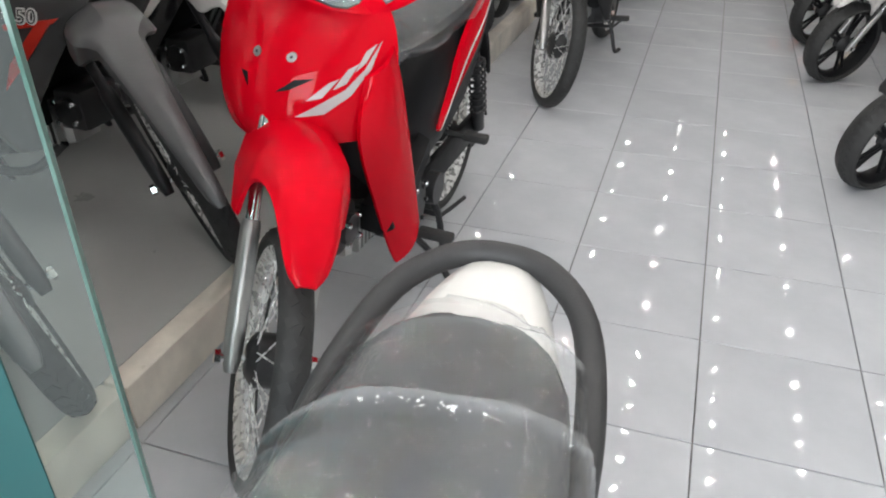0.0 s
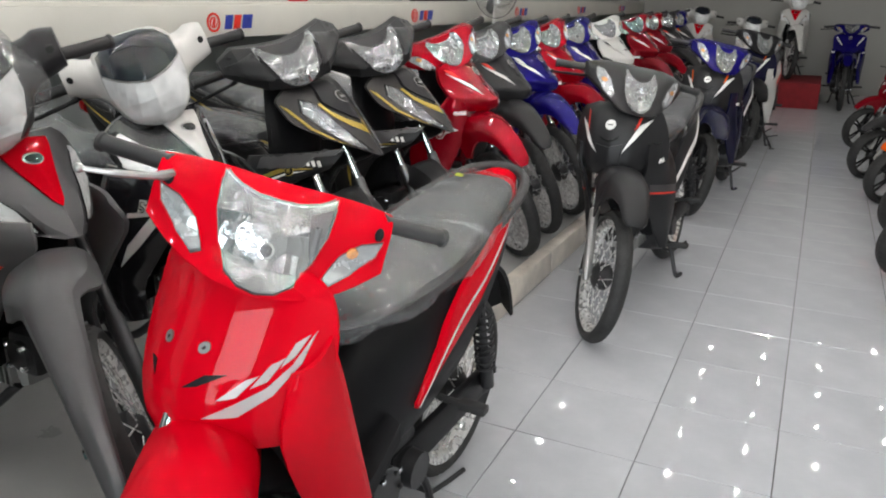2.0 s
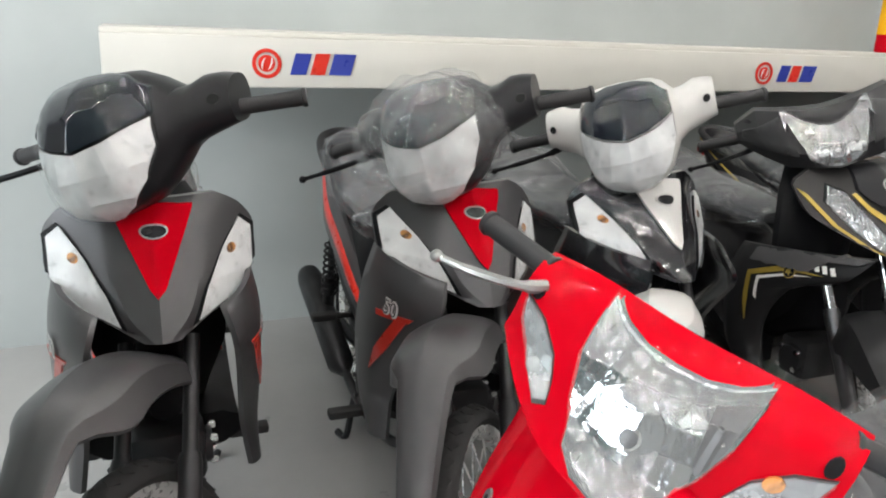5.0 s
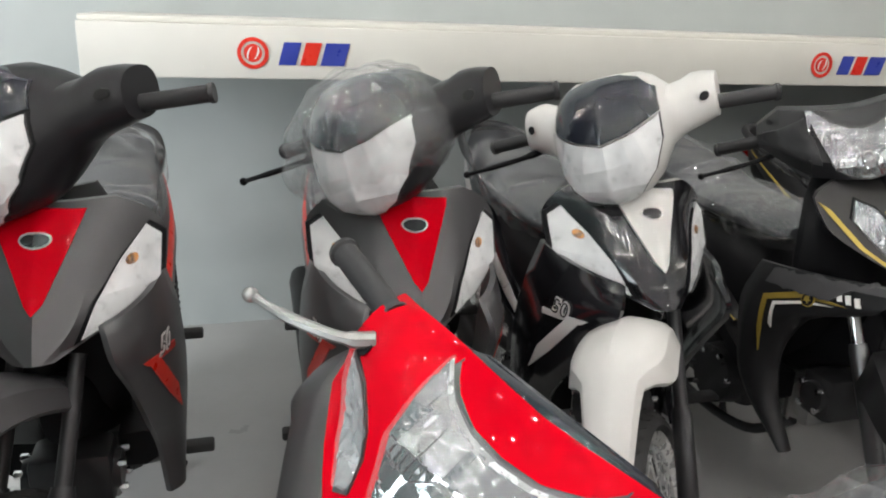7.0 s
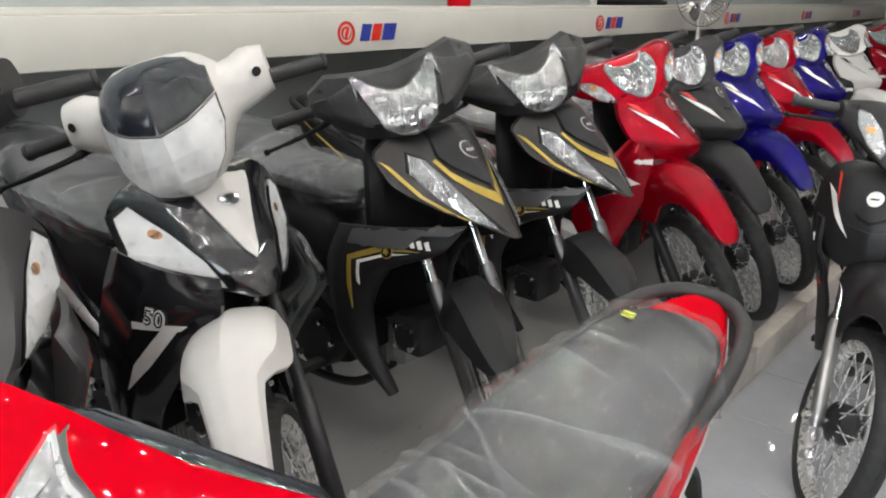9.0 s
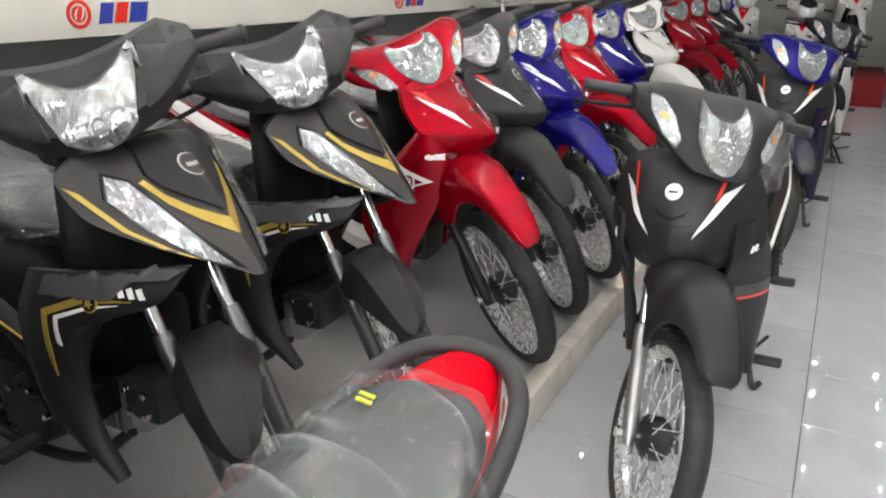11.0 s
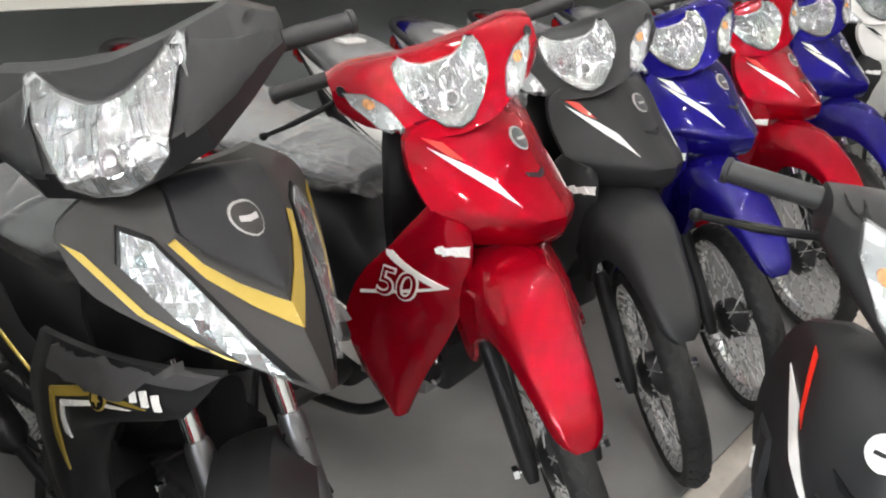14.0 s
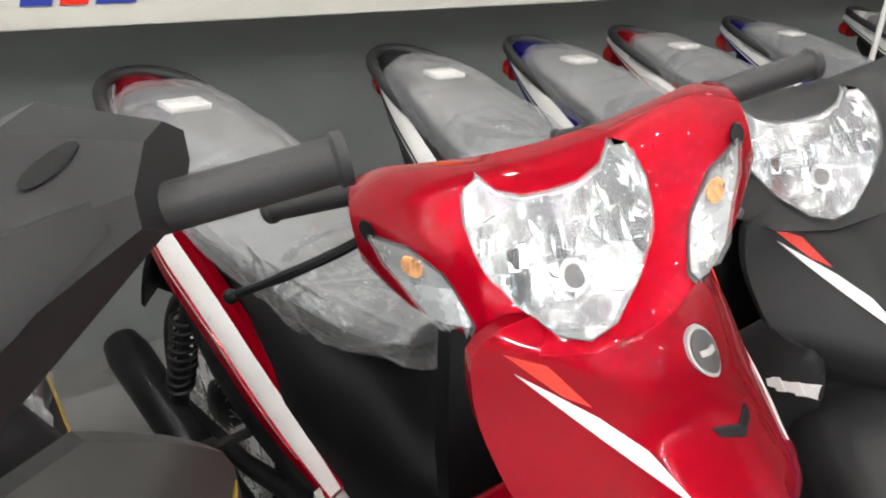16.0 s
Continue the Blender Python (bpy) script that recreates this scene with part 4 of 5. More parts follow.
def bike(style, look_, at, steer=0.0, label="", reach=0.0, film=True, cast=False, headfilm=False, side_stand=True, fat=0.0, shift=0.0, group="motorcycles in the showroom"):
    """look_: materials by part: cowl, nose, wing, fender, stripe, tail."""
    root = new("motorcycle")
    root.empty_display_size = 0.2
    root.matrix_basis = at
    tagged(root, label, "motorcycle", group)
    S = Matrix.Translation((shift, 0, 0)) @ steer_matrix(steer)
    I = Matrix.Identity(4)
    F = S @ Matrix.Translation((0, -reach, 0))
    C = look_
    # steered parts
    wheel("front_wheel", root, AXLE_F, F, 0.033 + fat, cast)
    part("front_fender", cached(("fender", style), lambda: fender_mesh(style), 22 if style in "BC" else 50), C["fender"], root, "", F @ Matrix.Translation(AXLE_F))
    for s in (-1, 1):
        base, up = Vector((s * 0.070, -0.60, 0.283)), Vector((0, 0.27 + reach, 0.44)).normalized()
        if style == "C":
            up = Vector((0, 0.438, 0.899))
        leg = part("fork_leg", cached(("fork", s, reach, style == "C"), lambda: tube([base - up * 0.03, base, base + up * 0.06, base + up * (0.36 if style == "C" else 0.27), base + up * (0.375 if style == "C" else 0.285)], [0.013, 0.020, 0.021, 0.021, 0.018], 14)), C.get("fork", ALLOY), root, "", F)
        part("fork_tube", cached(("forktube", s, reach, style == "C"), lambda: tube([base + up * 0.27, base + up * 0.50], 0.0145, 12)), DARKMETAL if style == "B" else CHROME, leg)
        part("axle_nut", cached(("nut", s), lambda: disc(tube([base - Vector((s * 0.03, 0, 0)), base + Vector((s * 0.032, 0, 0))], 0.010, 10), base + Vector((s * 0.03, 0, 0)), (s, 0, 0), 0.016, 0.012, 6)), CHROME, leg)
    cowl_me = cached(("cowl", style), lambda: cowl_mesh(style), 10 if style == "C" else 40)
    if style == "R":
        S = S @ Matrix.Translation((0.007, 0.032, 0))
    cowl = part("handlebar_cowl", cowl_me, C["cowl"], root, "", S)
    tree = tree_of(cowl_me)
    zc = 0.988 if style == "R" else 1.03
    hl = LENS_SHAPES[style]
    full = both(hl)
    ctr = (0.0, 0.45 * hl[0][1] + 0.55 * hl[-1][1])
    head = part("headlight", cached(("bowl", style), lambda: patch(tree, full, off=0.0065, thick=0.006, cuts=4)), LENSWHITE if style == "B" else SOFTREFLECTOR, root, "bright headlight reflector behind a clear cover", S)
    cell, tilt = ((0.026, 0.040), 0.13) if style == "B" else ((0.009, 0.024), 0.38 if style == "R" else 0.50)
    tagged(part("mirror_facet", cached(("reflector", style), lambda: facet_patch(tree, full, ctr, 0.009, cell, tilt, 7)), LENSWHITE if style == "B" else REFLECTOR, head), kind="stuff")
    if style == "R":
        tagged(part("lens_corner", cached("lenscorner", lambda: facet_patch(tree, [(0.058, 1.043), (0.096, 1.052), (0.088, 1.012), (0.074, 0.972), (0.066, 1.004)], (0.08, 1.01), 0.0135, (0.006, 0.05), 0.5, 9)), MATGREY, head, "shaded fluted style corner"), kind="stuff")
        part("reflector", cached("smoothbowl", lambda: patch(tree, [(-0.012 + 0.042 * math.cos(a), 0.998 + 0.031 * math.sin(a)) for a in (2 * math.pi * k / 28 for k in range(28))], off=0.0125, thick=0.004, cuts=3)), REFLECTOR, head, "smooth bright reflector bowl")
    ring = lambda r: [(ctr[0] + r * math.cos(a), ctr[1] + r * math.sin(a)) for a in (2 * math.pi * k / 20 for k in range(20))]
    if style != "B":
        part("bulb_ring", cached(("bulbring", style), lambda: patch(tree, ring(0.013), off=0.013, thick=0.010, cuts=1)), CHROME, head)
        part("bulb", cached(("headbulb", style), lambda: patch(tree, ring(0.009), off=0.0148, thick=0.006, cuts=1)), MATGREY, head, "small dark bulb")
    part("cover", cached(("lens", style), lambda: patch(tree, full, off=0.017, thick=0.014, cuts=4)), COVER, head, "clear lamp cover").visible_shadow = False
    part("headlight_rim", cached(("lensrim", style), lambda: patch(tree, [(x * 1.035, zc + (z - zc) * 1.04) for x, z in full], off=0.003, thick=0.012, cuts=4)), BLACK if style in "BC" else MATGREY, head)
    if style in BLINKS:
        for s in (-1, 1):
            o = BLINKS[style] if s > 0 else mirror(BLINKS[style])
            b = part("turn_signal", cached(("blinkback", style, s), lambda: patch(tree, [(s * 0.14 + (x - s * 0.14) * 1.06, zc + 0.01 + (z - zc - 0.01) * 1.08) for x, z in o], off=0.003, thick=0.006)), MATGREY, root, "clear turn signal with amber bulb", S)
            tagged(part("mirror_facet", cached(("blink", style, s), lambda: facet_patch(tree, o, (s * 0.14, zc), 0.006, (0.010, 0.012), 0.3, 3)), SOFTREFLECTOR, b), kind="stuff")
            part("cover", cached(("blinkcover", style, s), lambda: patch(tree, o, off=0.012, thick=0.014)), COVER, b).visible_shadow = False
            if style != "R" or s > 0:
                part("bulb", cached(("bulb", style, s), lambda: patch(tree, [(s * 0.145 + 0.011 * math.cos(a), zc + 0.011 + 0.009 * math.sin(a)) for a in (2 * math.pi * k / 10 for k in range(10))], off=0.0095, thick=0.004, cuts=1)), AMBER, b)
    if style == "B":
        scr = [(-0.105, 1.094), (-0.05, 1.074), (0, 1.064), (0.05, 1.074), (0.105, 1.094), (0.100, 1.135), (0.070, 1.162), (0.035, 1.171), (0, 1.173), (-0.035, 1.171), (-0.070, 1.162), (-0.100, 1.135)]
        part("windscreen", cached("screen", lambda: patch(tree, scr, off=0.009, thick=0.014, cuts=4)), SCREEN, cowl, "dark tinted screen")
    if style == "C":
        part("brow_panel", cached("brow", lambda: patch(tree, [(-0.098, 1.137), (-0.060, 1.110), (0, 1.094), (0.060, 1.110), (0.098, 1.137), (0.050, 1.130), (0, 1.120), (-0.050, 1.130)], off=0.007, thick=0.009, cuts=3)), C["cowl"], cowl)
        for s in (-1, 1):
            o = [(0.112, 1.118), (0.204, 1.092), (0.210, 1.076), (0.150, 1.050), (0.086, 1.036), (0.096, 1.080)]
            part("cheek_panel", cached(("cheek", s), lambda: patch(tree, o if s > 0 else mirror(o), off=0.005, thick=0.008, cuts=3)), C["cowl"], cowl)
    if style == "R":
        panel = part("instrument_panel", cached("dash", dash_mesh), BLACK, root, "black instrument housing", S)
        part("meter_glass", cached("dashglass", dash_glass_mesh), SCREEN, panel, "dark glossy meter glass")
    for s in (-1, 1):
        part("bolt_cap", cached(("cap", style, s), lambda: patch(tree, [(s * 0.188 + 0.009 * math.cos(a), {"R": 1.030, "C": 1.114, "A": 1.062}.get(style, 1.09) + (0.005 if style == "C" else 0.009) * math.sin(a)) for a in (2 * math.pi * k / 12 for k in range(12))], off=0.004, thick=0.004, cuts=1)), BLACK, cowl)
        part("grip", cached(("grip", s), lambda: grip_mesh(s)), GRIP, root, "ribbed black rubber grip", S @ Matrix.Translation((0, 0, -0.026)) if style == "R" else S)
        if s < 0:
            part("brake_lever", cached(("lever", s, style == "R"), lambda: lever_mesh(s, 0.78 if style == "R" else 1.0)), ALLOY if (s < 0 and style == "R") else BLACK, root, "", S)
    if headfilm:
        part("plastic_wrap", cached("headfilm", lambda: head_film_mesh(2.0)), HEADFILM, root, "clear crumpled plastic wrap over the headlight", S)
    # fixed front
    nose_me = cached(("nose", style), lambda: nose_mesh(style), 60 if style == "R" else 28 if style in "AD" else 16)
    nose = part("front_cover", nose_me, C["nose"], root, "", Matrix.Translation((-0.045, 0, 0)) if style == "R" else None)
    nt_ = tree_of(nose_me)
    zb = 0.925 if style == "A" else 0.885
    circ = lambda r, z, n=20: [(r * math.cos(2 * math.pi * k / n), z + r * 0.9 * math.sin(2 * math.pi * k / n)) for k in range(n)]
    if style in "ARD":
        if style == "R":
            for s in (-1, 1):
                part("screw", cached(("screw", s), lambda: patch(nt_, [(s * 0.039 + x, z) for x, z in circ(0.010, 0.826, 12)], off=0.003, thick=0.003, cuts=1)), ALLOY, nose, "bright screw head")
                part("screw_socket", cached(("socket", s), lambda: patch(nt_, [(s * 0.039 + x, z) for x, z in circ(0.0030, 0.826, 8)], off=0.0045, thick=0.003, cuts=1)), DARKMETAL, nose)
            part("air_slot", cached("slotl", lambda: patch(nt_, [(-0.075, 0.785), (-0.050, 0.762), (-0.056, 0.785)], off=0.002, thick=0.003)), BLACK, nose)
            part("air_slot", cached("slotr", lambda: patch(nt_, [(0.018, 0.762), (0.045, 0.768), (0.085, 0.788), (0.052, 0.786)], off=0.002, thick=0.003)), BLACK, nose)
            for k, o in enumerate(([(0.060, 0.716), (0.110, 0.720), (0.150, 0.752), (0.176, 0.800), (0.184, 0.850), (0.166, 0.800), (0.140, 0.765), (0.104, 0.742)], [(0.078, 0.748), (0.104, 0.752), (0.128, 0.786), (0.112, 0.780)], [(0.120, 0.766), (0.140, 0.776), (0.156, 0.812), (0.140, 0.803)], [(0.152, 0.796), (0.166, 0.812), (0.178, 0.846), (0.163, 0.834)])):
                part("silver_graphic", cached(("graf", k), lambda: patch(nt_, o, off=0.003, thick=0.003)), SILVER, nose)
        else:
            part("badge", cached(("badgeA", style), lambda: patch(nt_, circ(0.0215, zb), off=0.004, thick=0.004, cuts=2)), WHITEFILM if style == "D" else SILVER, nose, "round badge")
            part("badge_centre", cached(("badgeA2", style), lambda: patch(nt_, circ(0.0182, zb), off=0.0055, thick=0.003, cuts=2)), WHITEFILM if style == "D" else MATGREY, nose)
            part("badge_bar", cached(("badgeA3", style), lambda: patch(nt_, [(-0.011, zb - 0.002), (0.010, zb - 0.002), (0.011, zb + 0.002), (-0.010, zb + 0.002)], off=0.007, thick=0.003, cuts=1)), C["nose"] if style == "D" else SILVER, nose)
            slot = [(-0.046, zb - 0.040), (-0.020, zb - 0.056), (0, zb - 0.060), (0.020, zb - 0.056), (0.046, zb - 0.040), (0.034, zb - 0.058), (0, zb - 0.070), (-0.034, zb - 0.058)] if style == "D" else [(-0.030, zb - 0.054), (0, zb - 0.058), (0.030, zb - 0.054), (0.026, zb - 0.061), (0, zb - 0.066), (-0.026, zb - 0.061)]
            part("air_slot", cached(("chev", style), lambda: patch(nt_, slot, off=0.003, thick=0.003)), BLACK, nose, "dark slot below the badge")
            if style == "D":
                part("keel", cached("keelD", lambda: patch(nt_, [(-0.056, 0.808), (0, 0.796), (0.056, 0.808), (0.046, 0.745), (0.040, 0.700), (-0.040, 0.700), (-0.046, 0.745)], off=0.007, thick=0.010, cuts=3)), C["nose"], nose)
            for s in (-1, 1):
                o1, o2 = ([(0.172, 0.938), (0.145, 0.930), (0.124, 0.898), (0.140, 0.905)], [(0.168, 0.922), (0.122, 0.890), (0.100, 0.868), (0.080, 0.822), (0.118, 0.865)]) if style == "A" else (None, None)
                if style == "D":
                    o1 = [(0.124, 0.938), (0.113, 0.932), (0.097, 0.862), (0.107, 0.874)]
                    o2 = [(0.152, 0.898), (0.112, 0.878), (0.096, 0.848), (0.054, 0.770), (0.100, 0.822)]
                part("decal", cached(("dr", style, s), lambda: patch(nt_, o1 if s > 0 else mirror(o1), off=0.003, thick=0.003)), C.get("decal1", REDFILM), nose)
                part("decal", cached(("dw", style, s), lambda: patch(nt_, o2 if s > 0 else mirror(o2), off=0.003, thick=0.003)), C.get("decal2", WHITEFILM), nose)
    else:
        for s in (-1, 1):
            o = NOSELAMPS[style] if s > 0 else mirror(NOSELAMPS[style])
            lamp = part("front_lamp", cached(("nlampback", style, s), lambda: patch(nt_, o, off=0.006, thick=0.01, cuts=4)), LENSWHITE if style == "B" else SOFTREFLECTOR, root, "slanted clear front lamp")
            tagged(part("mirror_facet", cached(("nlamp", style, s), lambda: facet_patch(nt_, o, (s * 0.12, 0.83), 0.008, (0.026, 0.05) if style == "B" else (0.010, 0.018), 0.14 if style == "B" else 0.4, 5)), LENSWHITE if style == "B" else REFLECTOR, lamp), kind="stuff")
            part("cover", cached(("ncover", style, s), lambda: patch(nt_, o, off=0.014, thick=0.016, cuts=4)), COVER, lamp).visible_shadow = False
            part("lamp_rim", cached(("nrim", style, s), lambda: patch(nt_, [(s * 0.126 + (x - s * 0.126) * 1.16, 0.82 + (z - 0.82) * 1.07) for x, z in o], off=0.004, thick=0.01, cuts=4)), BLACK, lamp)
            if style == "B":
                part("bulb", cached(("nbulb", style, s), lambda: patch(nt_, [(s * 0.138 + x, z) for x, z in circ(0.010, 0.84, 10)], off=0.0105, thick=0.004, cuts=1)), AMBER, lamp)
        if style == "B":
            part("centre_plate", cached("tri", lambda: patch(nt_, [(-0.072, 0.930), (0, 0.936), (0.072, 0.930), (0.052, 0.885), (0.012, 0.803), (0, 0.79), (-0.012, 0.803), (-0.052, 0.885)], off=0.009, thick=0.014, cuts=4)), C["plate"], nose)
            part("badge", cached("badgeB", lambda: patch(nt_, [(0.024 * math.cos(a), 0.893 + 0.012 * math.sin(a)) for a in (2 * math.pi * k / 20 for k in range(20))], off=0.012, thick=0.004, cuts=2)), SILVER, nose, "oval black badge with a silver rim")
            part("badge_centre", cached("badgeB2", lambda: patch(nt_, [(0.0205 * math.cos(a), 0.893 + 0.0095 * math.sin(a)) for a in (2 * math.pi * k / 16 for k in range(16))], off=0.0135, thick=0.003, cuts=1)), GLOSSBLACK, nose)
        else:
            part("centre_plate", cached("plateC", lambda: patch(nt_, [(-0.072, 0.970), (0, 0.978), (0.072, 0.970), (0.080, 0.915), (0.066, 0.895), (0, 0.848), (-0.066, 0.895), (-0.080, 0.915)], off=0.010, thick=0.016, cuts=4)), C["plate"], nose)
            part("badge", cached("badgeC", lambda: patch(nt_, circ(0.021, 0.925), off=0.0125, thick=0.004, cuts=2)), SILVER, nose, "round silver badge")
            part("badge_centre", cached("badgeC2", lambda: patch(nt_, circ(0.0186, 0.925), off=0.014, thick=0.003, cuts=2)), C["nose"], nose)
            part("badge_bar", cached("badgeC3", lambda: patch(nt_, [(-0.011, 0.922), (0.010, 0.922), (0.011, 0.928), (-0.010, 0.928)], off=0.0155, thick=0.003, cuts=1)), SILVER, nose)
            for s in (-1, 1):
                o = [(0, 0.806), (0.04, 0.834), (0.074, 0.866), (0.096, 0.905), (0.086, 0.910), (0.070, 0.882), (0.042, 0.858), (0, 0.834)]
                part("gold_stripe", cached(("gv", s), lambda: patch(nt_, o if s > 0 else mirror(o), off=0.004, thick=0.003)), GOLD, nose)
                o2 = [(0.052, 0.757), (0.10, 0.782), (0.150, 0.828), (0.192, 0.908), (0.176, 0.896), (0.142, 0.830), (0.10, 0.790)]
                part("gold_stripe", cached(("ge", s), lambda: patch(nt_, o2 if s > 0 else mirror(o2), off=0.004, thick=0.003)), GOLD, nose)
    part("inner_shield", cached("inner", inner_shield_mesh), BLACK, root)
    for s in (-1, 1):
        ws = style
        wm = cached(("wing", ws, s), lambda: wing_mesh(ws, s), 60)
        wing = part("leg_shield", wm, C["wing"], root, "", Matrix.Translation((-0.014, 0, 0)) if style == "R" else None)
        wt = tree_of(wm)
        way = (-s, 0, 0)
        if "fifty" in C:
            size, spot = (0.052, (-0.345, 0.692)) if style == "B" else (0.090, (-0.285, 0.650))
            part("number_decal", cached(("fifty", style, s), lambda: text_on(wt, "50", size, spot, way, 0.25, s, 0.0, 0.004, 0.0032)), C["fifty"], wing, "the number 50 in slanted outlined figures")
            part("number_fill", cached(("fiftyfill", style, s), lambda: text_on(wt, "50", size, spot, way, 0.25, s, 0.0, 0.006, -0.0006)), C["wing"], wing)
        if "swoosh" in C:
            o = {"B": [(-0.28, 0.671), (-0.42, 0.690), (-0.402, 0.676), (-0.28, 0.657)], "A": [(-0.200, 0.606), (-0.392, 0.662), (-0.378, 0.664), (-0.200, 0.613)], "C": [(-0.190, 0.652), (-0.30, 0.698), (-0.405, 0.696), (-0.305, 0.684), (-0.205, 0.643)]}[style if style in "BC" else "A"]
            part("swoosh_decal", cached(("sw", style, s), lambda: patch(wt, o, way, "yz", 0.003, 0.003)), C["swoosh"], wing)
            if style != "C":
                o3 = [(-0.360, 0.672), (-0.398, 0.678), (-0.30, 0.572), (-0.225, 0.50), (-0.262, 0.570)] if style == "B" else [(-0.392, 0.662), (-0.262, 0.728), (-0.266, 0.708), (-0.368, 0.660)]
                part("swoosh_decal", cached(("sw3", style, s), lambda: patch(wt, o3, way, "yz", 0.0035, 0.003)), C["swoosh"], wing)
            if style == "C":
                lip = [(-0.495, 0.760), (-0.36, 0.752), (-0.19, 0.728), (-0.21, 0.712), (-0.36, 0.730), (-0.47, 0.742)]
                part("lower_lip", cached(("lip", s), lambda: patch(wt, lip, way, "yz", 0.010, 0.014)), MATGREY, wing, "satin grey lip below the front cover")
                disc_at = lambda r, n=20: [(-0.318 + r * math.cos(2 * math.pi * k / n), 0.684 + r * math.sin(2 * math.pi * k / n)) for k in range(n)]
                star = [(-0.318 + (0.010 if k % 2 else 0.004) * math.cos(math.pi * k / 5), 0.684 + (0.010 if k % 2 else 0.004) * math.sin(math.pi * k / 5)) for k in range(10)]
                part("star_badge", cached(("starring", s), lambda: patch(wt, disc_at(0.017), way, "yz", 0.0045, 0.003, 1)), GOLD, wing, "round gold badge with a star")
                part("disc", cached(("stardisc", s), lambda: patch(wt, disc_at(0.0145), way, "yz", 0.0055, 0.003, 1)), BLACK, wing)
                part("star", cached(("star", s), lambda: patch(wt, star, way, "yz", 0.0065, 0.003, 1)), GOLD, wing)
                o4 = [(-0.190, 0.650), (-0.204, 0.643), (-0.204, 0.58), (-0.201, 0.505), (-0.192, 0.57)]
                part("swoosh_decal", cached(("sw4", s), lambda: patch(wt, o4, way, "yz", 0.0032, 0.003)), C["swoosh"], wing)
                o2 = [(-0.226, 0.646), (-0.31, 0.678), (-0.38, 0.688), (-0.31, 0.671), (-0.234, 0.640)]
                part("swoosh_decal", cached(("sw2", s), lambda: patch(wt, o2, way, "yz", 0.0035, 0.003)), WHITEFILM, wing)
                o5 = [(-0.226, 0.645), (-0.234, 0.640), (-0.228, 0.578), (-0.222, 0.588)]
                part("swoosh_decal", cached(("sw5", s), lambda: patch(wt, o5, way, "yz", 0.0037, 0.003)), WHITEFILM, wing)
        if style == "D" and "shin" in C:
            part("shin_band", cached(("shin", s), lambda: patch(wt, [(-0.335, 0.620), (-0.12, 0.585), (-0.12, 0.555), (-0.325, 0.588)], way, "yz", 0.003, 0.003)), MATGREY, wing, "dark grey band")
            part("red_line", cached(("shinline", s), lambda: patch(wt, [(-0.325, 0.586), (-0.12, 0.553), (-0.12, 0.545), (-0.322, 0.577)], way, "yz", 0.004, 0.003)), REDFILM, wing)
        if style in "ACD":
            for k in range(3):
                y = (-0.325 if style == "D" else -0.435) + 0.020 * k
                z = {"D": 0.715, "C": 0.706}.get(style, 0.735)
                part("white_mark", cached(("mark", style, s, k), lambda: patch(wt, [(y, z), (y + 0.009, z - 0.002), (y + 0.019, z + 0.015), (y + 0.010, z + 0.018)], way, "yz", 0.009 if style == "C" else 0.004, 0.003, 1)), WHITEFILM, wing)
        part("foot_board", cached(("ear", s), lambda: ear_mesh(s)), C.get("ear", BLACK), root)
    # body
    TAIL = Matrix.Translation((0, 0.03, 0.762)) @ Matrix.Rotation(radians(2.2), 4, "X") @ Matrix.Translation((0, 0, -0.75)) @ Matrix.Diagonal((1, 1.05, 1, 1)) if style == "A" else I
    part("body", cached("body", lambda: tapered(BODY, 18, 2.8)), BLACK, root)
    part("seat", cached("seat", seat_mesh), VINYL, root, "grey vinyl seat", TAIL)
    if film:
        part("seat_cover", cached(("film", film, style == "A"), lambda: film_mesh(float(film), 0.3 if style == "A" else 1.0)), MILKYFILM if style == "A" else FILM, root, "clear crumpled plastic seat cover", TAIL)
    if style == "A":
        part("paper_label", cached("paperlabel", lambda: box(bmesh.new(), -0.05, 0.03, 0.60, 0.66, 0.893, 0.903)), WHITEFILM, root, "white paper label on the seat", TAIL)
    if style == "R":
        for k in range(2):
            part("sticker", cached(("seatsticker", k), lambda: box(bmesh.new(), -0.064 - 0.003 * k, -0.042 - 0.003 * k, 0.685 + 0.012 * k, 0.691 + 0.012 * k, 0.903 + 0.001 * k, 0.906 + 0.001 * k)), LIME, root, "small yellow sticker")
    for s in (-1, 1):
        short = style == "R"
        band = {"R": (0.42, 0.52), "A": (0.18, 0.84), "C": (0.28, 0.42), "D": (0.10, 0.42)}.get(style, (0.22, 0.70))
        sp = part("side_panel", cached(("stripe", s, short), lambda: stripe_mesh(s, short=short)), C["stripe"], root, "", TAIL)
        if "pin" in C:
            part("stripe_decal", cached(("pin", style, s), lambda: stripe_mesh(s, 0.003, *band, short)), C["pin"], sp)
        if style == "A":
            part("thin_stripe", cached(("pinline", s), lambda: stripe_mesh(s, 0.0048, 0.30, 0.38, short)), C["stripe"], sp)
        part("swing_arm", cached(("swing", s), lambda: swing_mesh(s)), DARKMETAL, root)
        part("shock_absorber", cached(("spring", s), lambda: spring_mesh(s)), DARKMETAL, root)
        part("foot_peg", cached(("peg", s), lambda: peg_mesh(s, 0.0, 0.262, 0.10)), RUBBER, root)
        part("rear_foot_peg", cached(("rpeg", s), lambda: peg_mesh(s, 0.36, 0.40, 0.075)), RUBBER, root)
